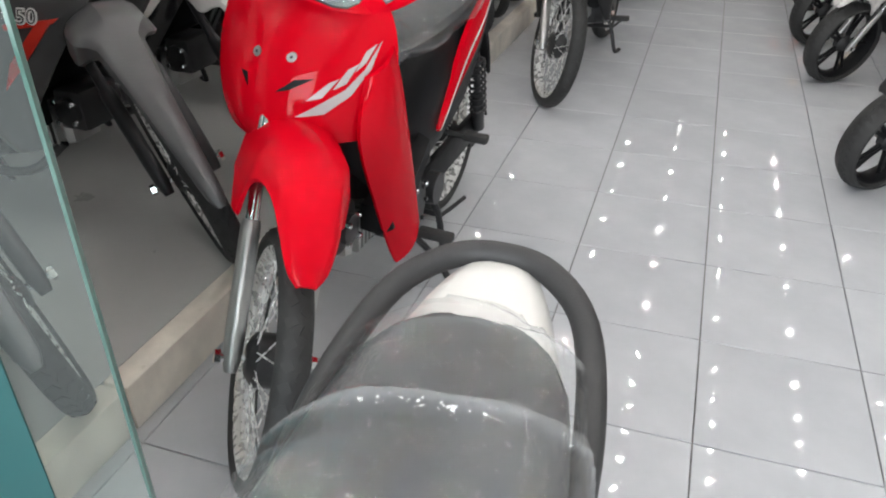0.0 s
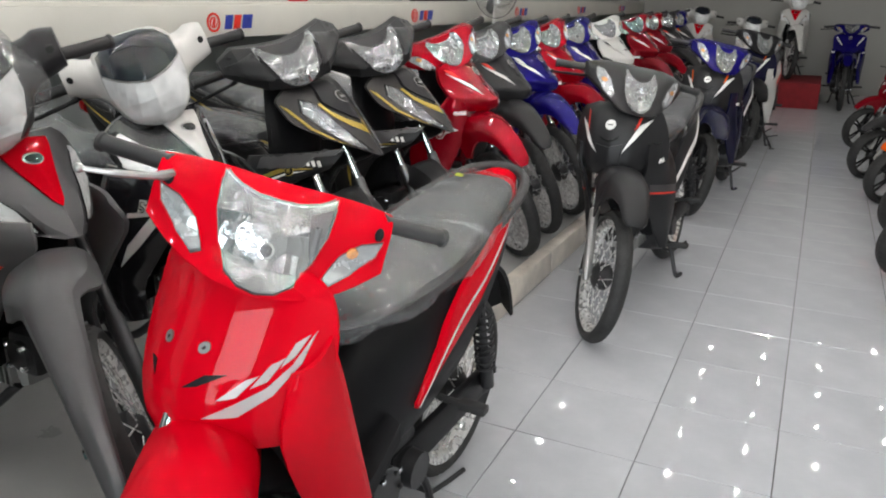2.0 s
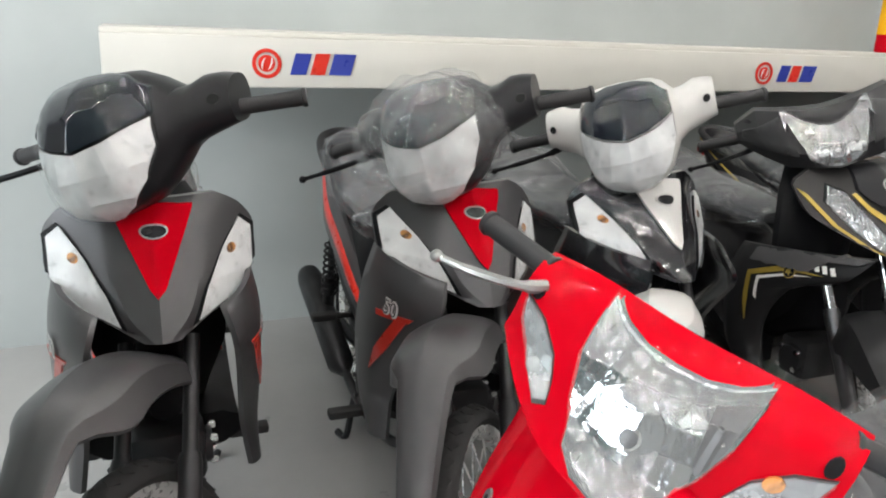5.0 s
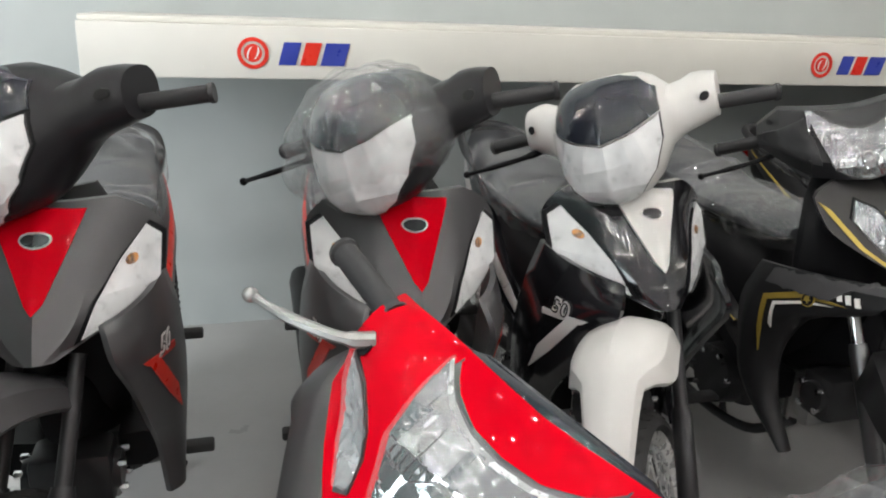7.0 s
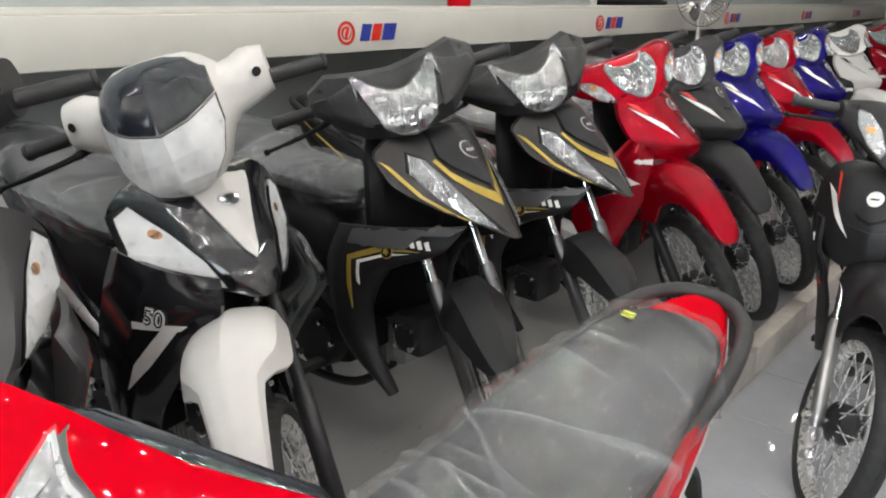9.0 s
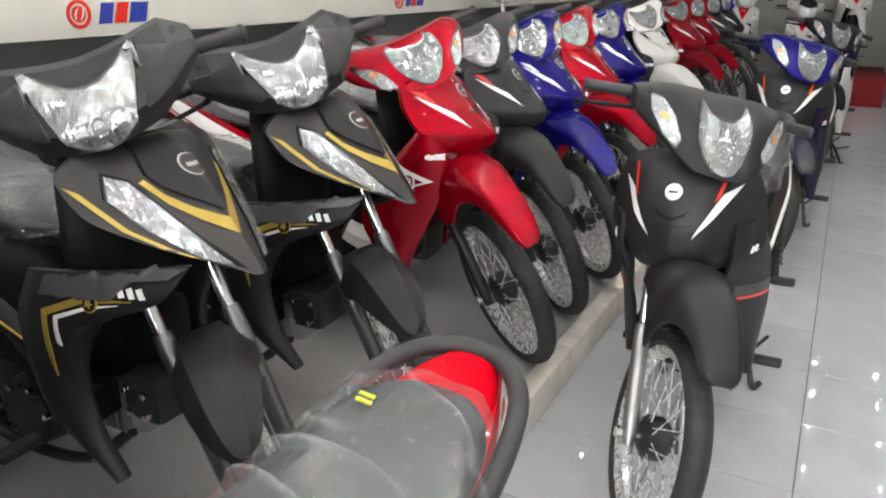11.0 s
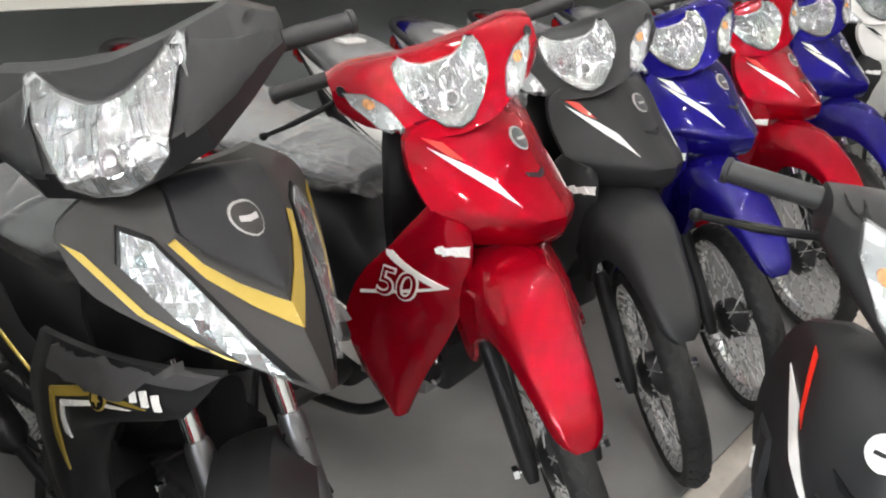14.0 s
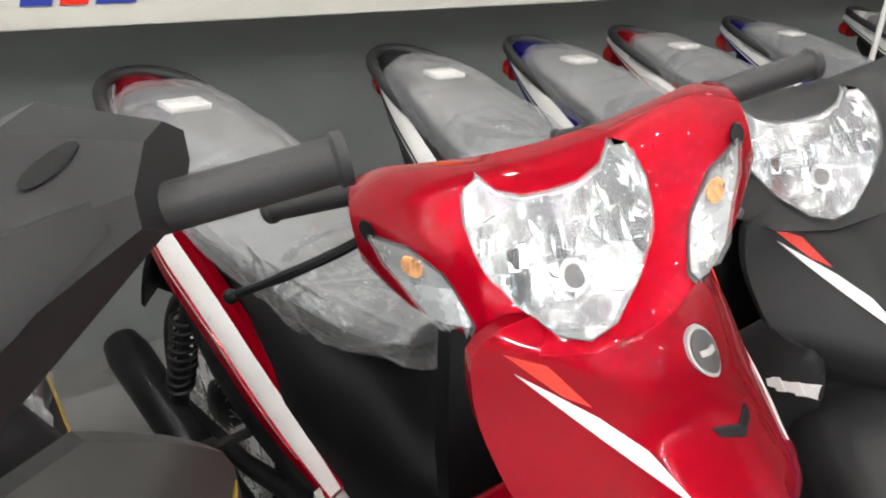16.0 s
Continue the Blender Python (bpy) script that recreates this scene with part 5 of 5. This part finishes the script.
    part("tail", cached("tailc", lambda: tapered([(0.70, 0.09, 0.80, 0.875), (0.80, 0.075, 0.815, 0.895), (0.88, 0.045, 0.835, 0.90), (0.91, 0.02, 0.85, 0.885)], 16, 2.6)), C["tail"], root, "", TAIL)
    part("tail_lamp", cached("taillamp", lambda: tapered([(0.86, 0.06, 0.78, 0.84), (0.90, 0.05, 0.785, 0.845), (0.925, 0.02, 0.80, 0.83)], 14, 2.8)), TAILRED, root, "", TAIL)
    part("grab_rail", cached("rail", rail_mesh), GRIP, root, "black padded grab rail", TAIL)
    part("rear_fender", cached("rfender", rear_fender_mesh), BLACK, root)
    wheel("rear_wheel", root, AXLE_R, I, 0.038 + fat, cast)
    eng = part("engine", cached("engine", engine_mesh), DARKMETAL, root)
    part("cylinder", cached("cyl", cylinder_mesh), ALLOY, eng, "finned silver cylinder")
    part("cylinder_head", cached("head", head_cover_mesh), DARKMETAL, eng)
    for s in (-1, 1):
        for x, y, z in ((0.090, -0.305, 0.430), (0.090, -0.250, 0.432), (0.090, -0.305, 0.378), (0.090, -0.250, 0.376), (0.138, -0.048, 0.335), (0.138, 0.0, 0.385), (0.138, 0.07, 0.375), (0.138, 0.02, 0.250)):
            part("bolt", cached("bolt", bolt_mesh), CHROME, eng, "", Matrix.Translation((s * (x + (0.014 if s < 0 and x > 0.1 else 0)), y, z)))
    part("chain_case", cached("chaincase", chain_case_mesh), BLACK, root)
    part("exhaust", cached("muff", muffler_mesh), DARKMETAL, root)
    if side_stand:
        part("side_stand", cached("sstand", stand_mesh), DARKMETAL, root)
    part("centre_stand", cached("cstand", centre_stand_mesh), DARKMETAL, root)
    return root

# ---- room ----
KERB_X, PLAT, WALL_X, RIGHT_X, FRONT_Y, BACK_Y, CEIL_Z = -0.165, 0.125, -2.32, 4.4, -2.4, 14.2, 3.1


def slab(name, x0, x1, y0, y1, z0, z1, material, bevel=0.0, label="", kind="structure"):
    ob = part(name, box(bmesh.new(), x0, x1, y0, y1, z0, z1, bevel), material, None, label)
    return tagged(ob, label, "", "", kind)


floor = slab("floor", KERB_X - 0.35, RIGHT_X, FRONT_Y - 6, BACK_Y, -0.10, -0.006, GROUT, 0, "dirty dark grout bed under glossy grey tiles")
kerb_x = lambda y: KERB_X + 0.018 * (y - 1.5)
outline = [(WALL_X, FRONT_Y), (kerb_x(FRONT_Y) - 0.072, FRONT_Y), (kerb_x(BACK_Y) - 0.072, BACK_Y), (WALL_X, BACK_Y)]
platform = tagged(part("platform", loft([[(x, y, z) for x, y in outline] for z in (-0.10, PLAT)]), CONCRETE, None), "raised dark polished concrete display platform", "", "", "structure")
kerb = tagged(new("kerb"), "cream stone kerb facing the edge of the platform", "", "", "structure")
slab("wall_left", WALL_X - 0.2, WALL_X, FRONT_Y, BACK_Y, -0.1, CEIL_Z, LOWPAINT, 0, "grey painted side wall of the showroom")
slab("wall_back", WALL_X - 0.2, RIGHT_X + 0.2, BACK_Y, BACK_Y + 0.2, -0.1, CEIL_Z, WALLPAINT, 0, "pale grey painted back wall")
slab("wall_right", RIGHT_X, RIGHT_X + 0.2, FRONT_Y, BACK_Y, -0.1, CEIL_Z, WALLPAINT, 0, "plain grey painted side wall")
slab("wall_front", 2.95, RIGHT_X + 0.2, FRONT_Y - 0.2, FRONT_Y, -0.1, 3.0, WALLPAINT, 0, "plain grey wall at the other side of the shopfront")
slab("wall_front", WALL_X - 0.2, -0.55, FRONT_Y - 0.2, FRONT_Y, -0.1, CEIL_Z, WALLPAINT, 0, "plain grey wall beside the shopfront")
slab("wall_front", WALL_X - 0.2, RIGHT_X + 0.2, FRONT_Y - 0.2, FRONT_Y, 3.0, CEIL_Z, WALLPAINT, 0, "lintel over the open shopfront")
slab("ceiling", WALL_X - 0.2, RIGHT_X + 0.2, FRONT_Y - 0.2, BACK_Y + 0.2, CEIL_Z, CEIL_Z + 0.15, CEIL, 0, "dark grey painted ceiling")
slab("ground", -40, 40, -60, FRONT_Y - 6, -0.16, -0.10, surface("street_concrete", (0.30, 0.29, 0.28), 0.8), 0, "grey street outside the shopfront")

# ceiling lamps in an even grid
def lamp_mesh():
    bm = bmesh.new()
    return disc(bm, (0, 0, -0.012), (0, 0, -1), 0.045, 0.024, 20)


def bulb_mesh():
    bm = bmesh.new()
    return disc(bm, (0, 0, -0.027), (0, 0, -1), 0.014, 0.006, 12)


for ix in range(9):
    for iy in range(32):
        lx, ly = -1.75 + 0.66 * ix, -1.3 + (0.30 * iy if iy < 24 else 7.3 + 0.8 * (iy - 24))
        lamp = new("ceiling_lamp")
        lamp.matrix_basis = pose(lx, ly, CEIL_Z)
        tagged(lamp, "small round white LED lamp in the ceiling", "ceiling lamp", "ceiling lamps")
        part("frame", cached("lampframe", lamp_mesh), WHITE, lamp)
        part("diffuser", cached("lampbulb", bulb_mesh), LED, lamp)

# board with emblems along the side wall
board = slab("wall_board", WALL_X, -1.757, 1.29, BACK_Y, 1.183, 1.345, BOARD, 0.006, "cream painted boxed ledge along the wall")
slab("trim", WALL_X, -1.80, 1.29, BACK_Y, 1.345, 1.362, BOARD, 0.003, "thin cream lip on the ledge")
for k in range(6):
    y0 = 1.60 + 2.14 * k
    em = new("emblem")
    em.matrix_basis = pose(-1.757, y0, 1.262)
    tagged(em, "red ring emblem with three slanted blue and red bars", "sign", "emblems on the ledge")
    b = bmesh.new()
    ring = []
    for r, d in ((0.048, 0.001), (0.048, 0.004), (0.036, 0.004), (0.036, 0.001)):
        ring.append([(d, 0.19 + r * math.cos(a), r * math.sin(a)) for a in (2 * math.pi * i / 32 for i in range(32))])
    loft(ring + [ring[0]], True, False, b)
    part("ring", b, REDFILM, em)
    b = bmesh.new()
    disc(b, (0.003, 0.19, 0), (1, 0, 0), 0.028, 0.003, 24)
    part("disc", b, REDFILM, em)

    for side in (-1, 1):
        b = bmesh.new()
        swirl = [(0.19 + side * (0.006 + 0.012 * math.sin(math.pi * k / 8)) + 0.006 * math.cos(math.pi * k / 8), 0.020 * math.cos(math.pi * k / 8)) for k in range(9)]
        swirl += [(0.19 + side * (0.006 + 0.006 * math.sin(math.pi * k / 8)) + 0.006 * math.cos(math.pi * k / 8), 0.020 * math.cos(math.pi * k / 8)) for k in range(7, 0, -1)]
        loft([[(d, y, z) for y, z in swirl] for d in (0.0046, 0.0056)], True, True, b)
        part("swirl", b, WHITEFILM, em)

    def bar(y, w, mat, h=0.035):
        q = bmesh.new()
        flat = ((y, -h), (y + w, -h), (y + w + 0.02, h), (y + 0.02, h))
        loft([[(d, a, b) for a, b in flat] for d in (0.0005, 0.004)], True, True, q)
        part("bar", q, mat, em)
    for y, w, mat in ((0.266, 0.054, BLUEFILM), (0.334, 0.050, REDFILM), (0.398, 0.076, BLUEFILM)):
        bar(y, w, mat)

# red step at the far end
slab("red_step", 0.46, 1.06, 12.2, 13.6, -0.006, 0.33, CARPET, 0.01, "step covered with dark red carpet")


# ---- things on the ledge and by the wall ----
ext = tagged(new("fire_extinguisher"), "red fire extinguisher with a yellow label on the ledge", "fire extinguisher")
ext.matrix_basis = pose(-2.02, 5.0, 1.362)
part("cylinder", loft([[(r * math.cos(a), r * math.sin(a), z) for a in (2 * math.pi * k / 24 for k in range(24))] for z, r in ((0, 0.058), (0.008, 0.064), (0.36, 0.064), (0.40, 0.055), (0.43, 0.025), (0.45, 0.022))]), RED, ext)
part("label", loft([[(0.0655 * math.cos(a), 0.0655 * math.sin(a), z) for a in (2 * math.pi * k / 24 for k in range(24))] for z in (0.09, 0.30)], True, False), YELLOW, ext, "yellow paper label")
part("valve", tube([(0, 0, 0.44), (0, 0, 0.50), (0.05, 0, 0.53)], [0.016, 0.014, 0.010], 10), CHROME, ext)
part("hose", tube(curve_pts([(0.02, 0.0, 0.47), (0.08, 0.03, 0.42), (0.078, 0.03, 0.25), (0.07, 0.02, 0.12)], 5), 0.009, 8), BLACK, ext)

pipe = tagged(part("wall_pipe", tube([(-2.285, 6.9, 1.362), (-2.285, 6.9, CEIL_Z)], 0.032, 14), WHITE, None), "white vertical pipe on the wall", "pipe")

fan = tagged(new("pedestal_fan"), "grey pedestal fan with a round wire cage by the wall", "fan")
fan.matrix_basis = pose(-1.52, 7.05, PLAT, 0, 0, 62) @ Matrix.Scale(0.972, 4)
part("base", loft([[(r * math.cos(a), r * math.sin(a), z) for a in (2 * math.pi * k / 28 for k in range(28))] for z, r in ((0, 0.19), (0.02, 0.19), (0.035, 0.12), (0.06, 0.03))]), WHITE, fan)
part("pole", tube([(0, 0, 0.05), (0, 0, 0.75), (0, 0, 0.76), (0, 0, 1.25)], [0.018, 0.018, 0.012, 0.012], 12), WHITE, fan)
part("motor", tube([(0, 0.16, 1.38), (0, 0.13, 1.38), (0, 0.03, 1.38), (0, 0.01, 1.38)], [0.04, 0.07, 0.075, 0.05], 18), BLACK, fan)
part("neck", tube([(0, 0.0, 1.24), (0, 0.07, 1.34)], 0.022, 10), WHITE, fan)
cage = bmesh.new()
for k in range(48):
    a = 2 * math.pi * k / 48
    c, q = math.cos(a), math.sin(a)
    tube([(0.05 * c, -0.10, 1.38 + 0.05 * q), (0.15 * c, -0.095, 1.38 + 0.15 * q), (0.245 * c, -0.03, 1.38 + 0.245 * q), (0.15 * c, 0.035, 1.38 + 0.15 * q), (0.05 * c, 0.04, 1.38 + 0.05 * q)], 0.0022, 4, cage)
for r, y in ((0.245, -0.03), (0.15, -0.095), (0.05, -0.10)):
    tube([(r * math.cos(a), y, 1.38 + r * math.sin(a)) for a in (2 * math.pi * k / 40 for k in range(41))], 0.004, 6, cage)
tagged(part("cage", cage, CHROME, fan, "round wire guard"), kind="stuff")
for k in range(3):
    b = bmesh.new()
    a0 = 2 * math.pi * k / 3
    rings = []
    for r, w in ((0.03, 0.25), (0.10, 0.55), (0.18, 0.60), (0.215, 0.40)):
        rings.append([(r * math.cos(a0 + w * u), -0.04 + 0.045 * u, 1.38 + r * math.sin(a0 + w * u)) for u in (-0.5, 0, 0.5, 1)] + [(r * math.cos(a0 + w * u), -0.036 + 0.045 * u, 1.38 + r * math.sin(a0 + w * u)) for u in (1, 0.5, 0, -0.5)])
    part("blade", loft(rings, True, True, b), MATGREY, fan)
part("hub", tube([(0, -0.06, 1.38), (0, -0.02, 1.38)], [0.03, 0.04], 14), MATGREY, fan)
cabinet = tagged(new("wall_cabinet"), "dark glass-fronted wall box standing on the ledge", "cabinet")
cabinet.matrix_basis = pose(-2.315, 7.35, 1.362)
part("body", box(bmesh.new(), 0, 0.20, -0.40, 0.40, 0, 0.60, 0.006), DARKMETAL, cabinet)
part("base_lip", box(bmesh.new(), 0.0, 0.225, -0.42, 0.42, 0.001, 0.03, 0.004), BLACK, cabinet)
for k in (-1, 1):
    door = part("door", box(bmesh.new(), 0.202, 0.214, 0.2 * k - 0.185, 0.2 * k + 0.185, 0.05, 0.58, 0.004), MATGREY, cabinet)
    part("pane", box(bmesh.new(), 0.2145, 0.218, 0.2 * k - 0.14, 0.2 * k + 0.14, 0.10, 0.53, 0.001), GLOSSBLACK, door, "dark glass pane")

# ---- the motorcycles ----
def parked(x, y, z, heading, lean=0.0, size=1.0):
    """Pose of a bike whose front axle is above (x, y); heading 0 faces -y, 90 faces +x."""
    m = pose(0, 0, 0, 0, 0, heading)
    d = m @ Vector((0, -0.60 * size, 0))
    return Matrix.Translation((x - d.x, y - d.y, z)) @ m @ pose(0, 0, 0, 0, lean, 0) @ Matrix.Scale(size, 4)


LOOK_RED = dict(cowl=RED, nose=RED, wing=RED, fender=RED, stripe=RED, pin=SILVER, tail=RED, rim=BLACK)
LOOK_CRIM = dict(cowl=CRIMSON, nose=CRIMSON, wing=CRIMSON, fender=CRIMSON, stripe=CRIMSON, pin=WHITEFILM, tail=CRIMSON, fifty=WHITEFILM, swoosh=WHITEFILM, decal1=REDFILM, decal2=WHITEFILM, fork=DARKMETAL, ear=WHITE)
LOOK_BLACK = dict(cowl=MATBLACK, nose=MATBLACK, wing=MATBLACK, fender=MATBLACK, stripe=CHARCOAL, tail=MATBLACK)
LOOK_BLACK2 = dict(LOOK_BLACK, pin=WHITEFILM, fork=DARKMETAL)
LOOK_NAVY = dict(cowl=BLUE, nose=MATBLACK, wing=NAVY, fender=NAVY, stripe=NAVY, pin=WHITEFILM, tail=NAVY, decal1=ORANGE, decal2=WHITEFILM)
LOOK_BLUE = dict(cowl=BLUE, nose=BLUE, wing=BLUE, fender=BLUE, stripe=BLUE, pin=WHITEFILM, tail=BLUE, decal1=WHITEFILM, decal2=WHITEFILM, fork=DARKMETAL)
LOOK_GREY = dict(cowl=CHARCOAL, nose=MATGREY, wing=MATGREY, fender=MATGREY, stripe=MATGREY, pin=REDFILM, tail=MATGREY, plate=RED, fifty=WHITEFILM, swoosh=REDFILM, fork=DARKMETAL)
LOOK_WHITE = dict(cowl=WHITE, nose=GLOSSBLACK, wing=GLOSSBLACK, fender=WHITE, stripe=GLOSSBLACK, pin=SILVER, tail=GLOSSBLACK, plate=WHITE, fifty=WHITEFILM, swoosh=WHITEFILM, fork=DARKMETAL)
LOOK_GOLD = dict(cowl=MATBLACK, nose=GUNMETAL, plate=CHARCOAL, wing=MATBLACK, fender=MATBLACK, stripe=MATBLACK, pin=GOLD, tail=MATBLACK, swoosh=GOLD, fork=FORKGREY)
LOOK_PALE = dict(cowl=WHITE, nose=WHITE, wing=WHITE, fender=WHITE, stripe=WHITE, pin=WHITEFILM, tail=WHITE, plate=RED, fork=ALLOY, decal1=REDFILM, decal2=SILVER)
LOOK_WINE = dict(LOOK_CRIM, cowl=DARKRED, nose=DARKRED, wing=DARKRED, fender=DARKRED, stripe=DARKRED, tail=DARKRED)
LOOK_MAGPIE = dict(LOOK_PALE, wing=MATBLACK, stripe=MATBLACK, decal1=MATBLACK, fork=DARKMETAL)
LOOK_TRI = dict(cowl=BLACK, nose=NAVY, wing=WHITE, fender=BLACK, stripe=WHITE, pin=REDFILM, tail=WHITE, decal1=ORANGE, decal2=WHITEFILM)
LOOK_FLAME = dict(cowl=ORANGE, nose=ORANGE, wing=YELLOW, fender=BLACK, stripe=YELLOW, pin=REDFILM, tail=ORANGE, plate=YELLOW)

# on the tiles
bike("R", LOOK_RED, parked(0.11, 1.50, 0, -1.3, 3.5), 38, "gloss red motorcycle with a plastic-wrapped seat on the tiles", 0.05, film=1)
bike("D", LOOK_PALE, parked(0.778, -0.367, 0, 1.5, 2, 0.97), 0, "motorcycle with a white tail and plastic-wrapped grey seat", film=2)
bike("D", dict(LOOK_BLACK, shin=1, pin=WHITEFILM), parked(0.298, 3.855, 0, -4, -3), 34, "matt black motorcycle with white and orange flashes", 0.02, film=4, side_stand=False)
bike("D", LOOK_NAVY, parked(0.35, 6.03, 0, -4, 0), 30, "navy motorcycle with a blue headlight cowl", film=False, cast=True, side_stand=False)
bike("D", LOOK_TRI, parked(0.44, 8.14, 0, -4, 0), 30, "black, white and orange motorcycle on the tiles", film=False, cast=True)
# on the platform
row = [
    ("B", LOOK_GREY, -0.352, 1.385, 90, -34, "dark grey motorcycle with a red front plate", dict(film=3, reach=0.05)),
    ("B", LOOK_GREY, -0.352, 2.025, 88, -40, "dark grey and red motorcycle wrapped in clear plastic", dict(film=4, headfilm=True, reach=0.05)),
    ("B", LOOK_WHITE, -0.368, 2.540, 88, -40, "white and gloss black motorcycle with a white front fender", dict(film=5, reach=0.05)),
    ("C", LOOK_GOLD, -0.305, 3.145, 89, -42, "matt black motorcycle with gold stripes", dict(film=1)),
    ("C", LOOK_GOLD, -0.285, 3.694, 90, -42, "matt black and gold motorcycle beside a red one", dict(film=2)),
    ("A", LOOK_CRIM, -0.293, 4.326, 94, -45, "candy red motorcycle with the number 50 on its leg shield", dict(film=3, shift=0.018)),
    ("A", LOOK_BLACK2, -0.300, 4.785, 86, -43, "matt black motorcycle with a red and white flash", dict(film=4)),
    ("A", LOOK_BLUE, -0.285, 5.22, 85, -40, "bright blue motorcycle in the row", dict(film=5)),
    ("A", LOOK_CRIM, -0.30, 5.84, 90, -40, "candy red motorcycle beside a blue one", dict(film=1)),
    ("A", LOOK_BLUE, -0.30, 6.40, 86, -40, "bright blue motorcycle beside a white one", dict(film=2)),
    ("A", LOOK_MAGPIE, -0.30, 7.28, 82, -36, "white motorcycle with black leg shields in the row", dict(film=3)),
    ("A", LOOK_WINE, -0.32, 8.40, 76, -36, "dark red motorcycle in the row", dict(film=4)),
    ("A", LOOK_WINE, -0.32, 9.15, 76, -36, "dark red motorcycle beside another", dict(film=5)),
    ("A", LOOK_BLACK2, -0.32, 10.0, 78, -36, "black motorcycle towards the back of the row", dict(film=1)),
    ("A", LOOK_NAVY, -0.32, 10.75, 78, -36, "navy motorcycle at the back of the row", dict(film=2)),
]
for st, lk, x, y, h, steer, lab, kw in row:
    bike(st, lk, parked(x, y, PLAT, h), steer, lab, side_stand=False, **kw)
# at the far end
for i, (x, y, z) in enumerate([(-0.62, 12.4, PLAT), (0.08, 12.5, 0.0), (0.62, 12.75, 0.33)]):
    bike("B", LOOK_PALE, parked(x, y, z, 4), 12, "white motorcycle with a red front plate at the far end", film=False)
bike("A", LOOK_BLUE, parked(1.32, 12.2, 0, 0), 0, "small blue motorcycle at the far end", film=False)
# along the other side, facing the aisle
LOOK_SILVER = dict(LOOK_BLACK, fender=SILVER)
LOOK_WHITEBEAK = dict(LOOK_BLACK, fender=WHITE, wing=WHITE)
LOOK_SUNNY = dict(LOOK_FLAME, fender=YELLOW)
LOOK_BLAZE = dict(LOOK_FLAME, fender=ORANGE)
side = [
    (2.02, 2.5, LOOK_BLACK, "small matt black motorcycle with cast wheels facing the aisle"),
    (1.63, 3.36, LOOK_BLACK, "small matt black motorcycle with cast wheels facing the aisle"),
    (1.60, 4.62, LOOK_SILVER, "black motorcycle with a silver front fender facing the aisle"),
    (1.57, 5.30, LOOK_WHITEBEAK, "black motorcycle with a white front fender facing the aisle"),
    (1.62, 6.15, LOOK_SUNNY, "orange motorcycle with a yellow front fender facing the aisle"),
    (1.57, 7.00, LOOK_BLAZE, "orange and yellow motorcycle facing the aisle"),
    (1.48, 7.85, LOOK_BLACK, "small matt black motorcycle with cast wheels facing the aisle"),
    (1.46, 9.30, LOOK_WINE, "dark red motorcycle with cast wheels facing the aisle"),
]
for x, y, lk, lab in side:
    bike("D", lk, parked(x, y, 0, -64, 4, 0.72), 15, lab, film=False, cast=True, fat=0.034)

# ---- glass door leaf beside the entrance ----
leaf = tagged(new("glass_door"), "clear glass door leaf with a teal film beside its edge", "", "", "structure")
leaf.matrix_basis = pose(0.36, 0.94, 0.14, 0, 0, 202)
part("pane", box(bmesh.new(), 0.004, 0.95, -0.005, 0.005, 0.0, 2.2), GLASS, leaf, "clear toughened glass").visible_shadow = False
part("glass_edge", box(bmesh.new(), 0.0, 0.004, -0.005, 0.005, 0.0, 2.2), GLASSEDGE, leaf, "green polished glass edge")
part("sticker", box(bmesh.new(), 0.117, 0.95, 0.0055, 0.0085, 0.0, 2.2), TEAL, leaf, "opaque teal film")

# ---- tiles and kerb stones ----
T = 0.40
TX0, TY0 = 1.066, 2.193
tile_me = {}


def tile_mesh(w, d):
    key = (round(w, 3), round(d, 3))
    if key not in tile_me:
        g = 0.0016
        b = box(bmesh.new(), g, w - g, g, d - g, -0.006, 0.0, 0)
        top = [e for e in b.edges if all(v.co.z > -0.001 for v in e.verts)]
        bmesh.ops.bevel(b, geom=top, offset=0.0012, segments=1, affect="EDGES")
        me = bpy.data.meshes.new("tile")
        b.to_mesh(me)
        b.free()
        me.materials.append(TILE)
        tile_me[key] = me
    return tile_me[key]


far = bmesh.new()
ix0, ix1 = -4, 9
for i in range(ix0, ix1):
    x = TX0 + T * i
    x0 = max(x, KERB_X - 0.34)
    w = x + T - x0
    if w < 0.02:
        continue
    for j in range(-12, 30):
        y = TY0 + T * j + (0.0 if i % 2 else 0.0)
        if -1 <= j + 2 <= 21 and i <= 2:
            ob = new("tile", tile_mesh(w, T))
            ob.matrix_basis = Matrix.Translation((x0, y, 0))
            ob.parent = floor
        else:
            box(far, x0 + 0.0016, x + T - 0.0016, y + 0.0016, y + T - 0.0016, -0.006, 0.0)
rest = part("far_tiles", far, TILE, floor)
tagged(rest, kind="stuff")
for k in range(26):
    y0 = FRONT_Y + 0.62 * k + 0.1
    st = part("kerb_stone", cached("stone", lambda: box(bmesh.new(), -0.070, 0.0, 0.003, 0.617, 0, PLAT + 0.004, 0.006)), STONE, kerb, "", pose(kerb_x(y0), y0, 0, 0, 0, -1.03))
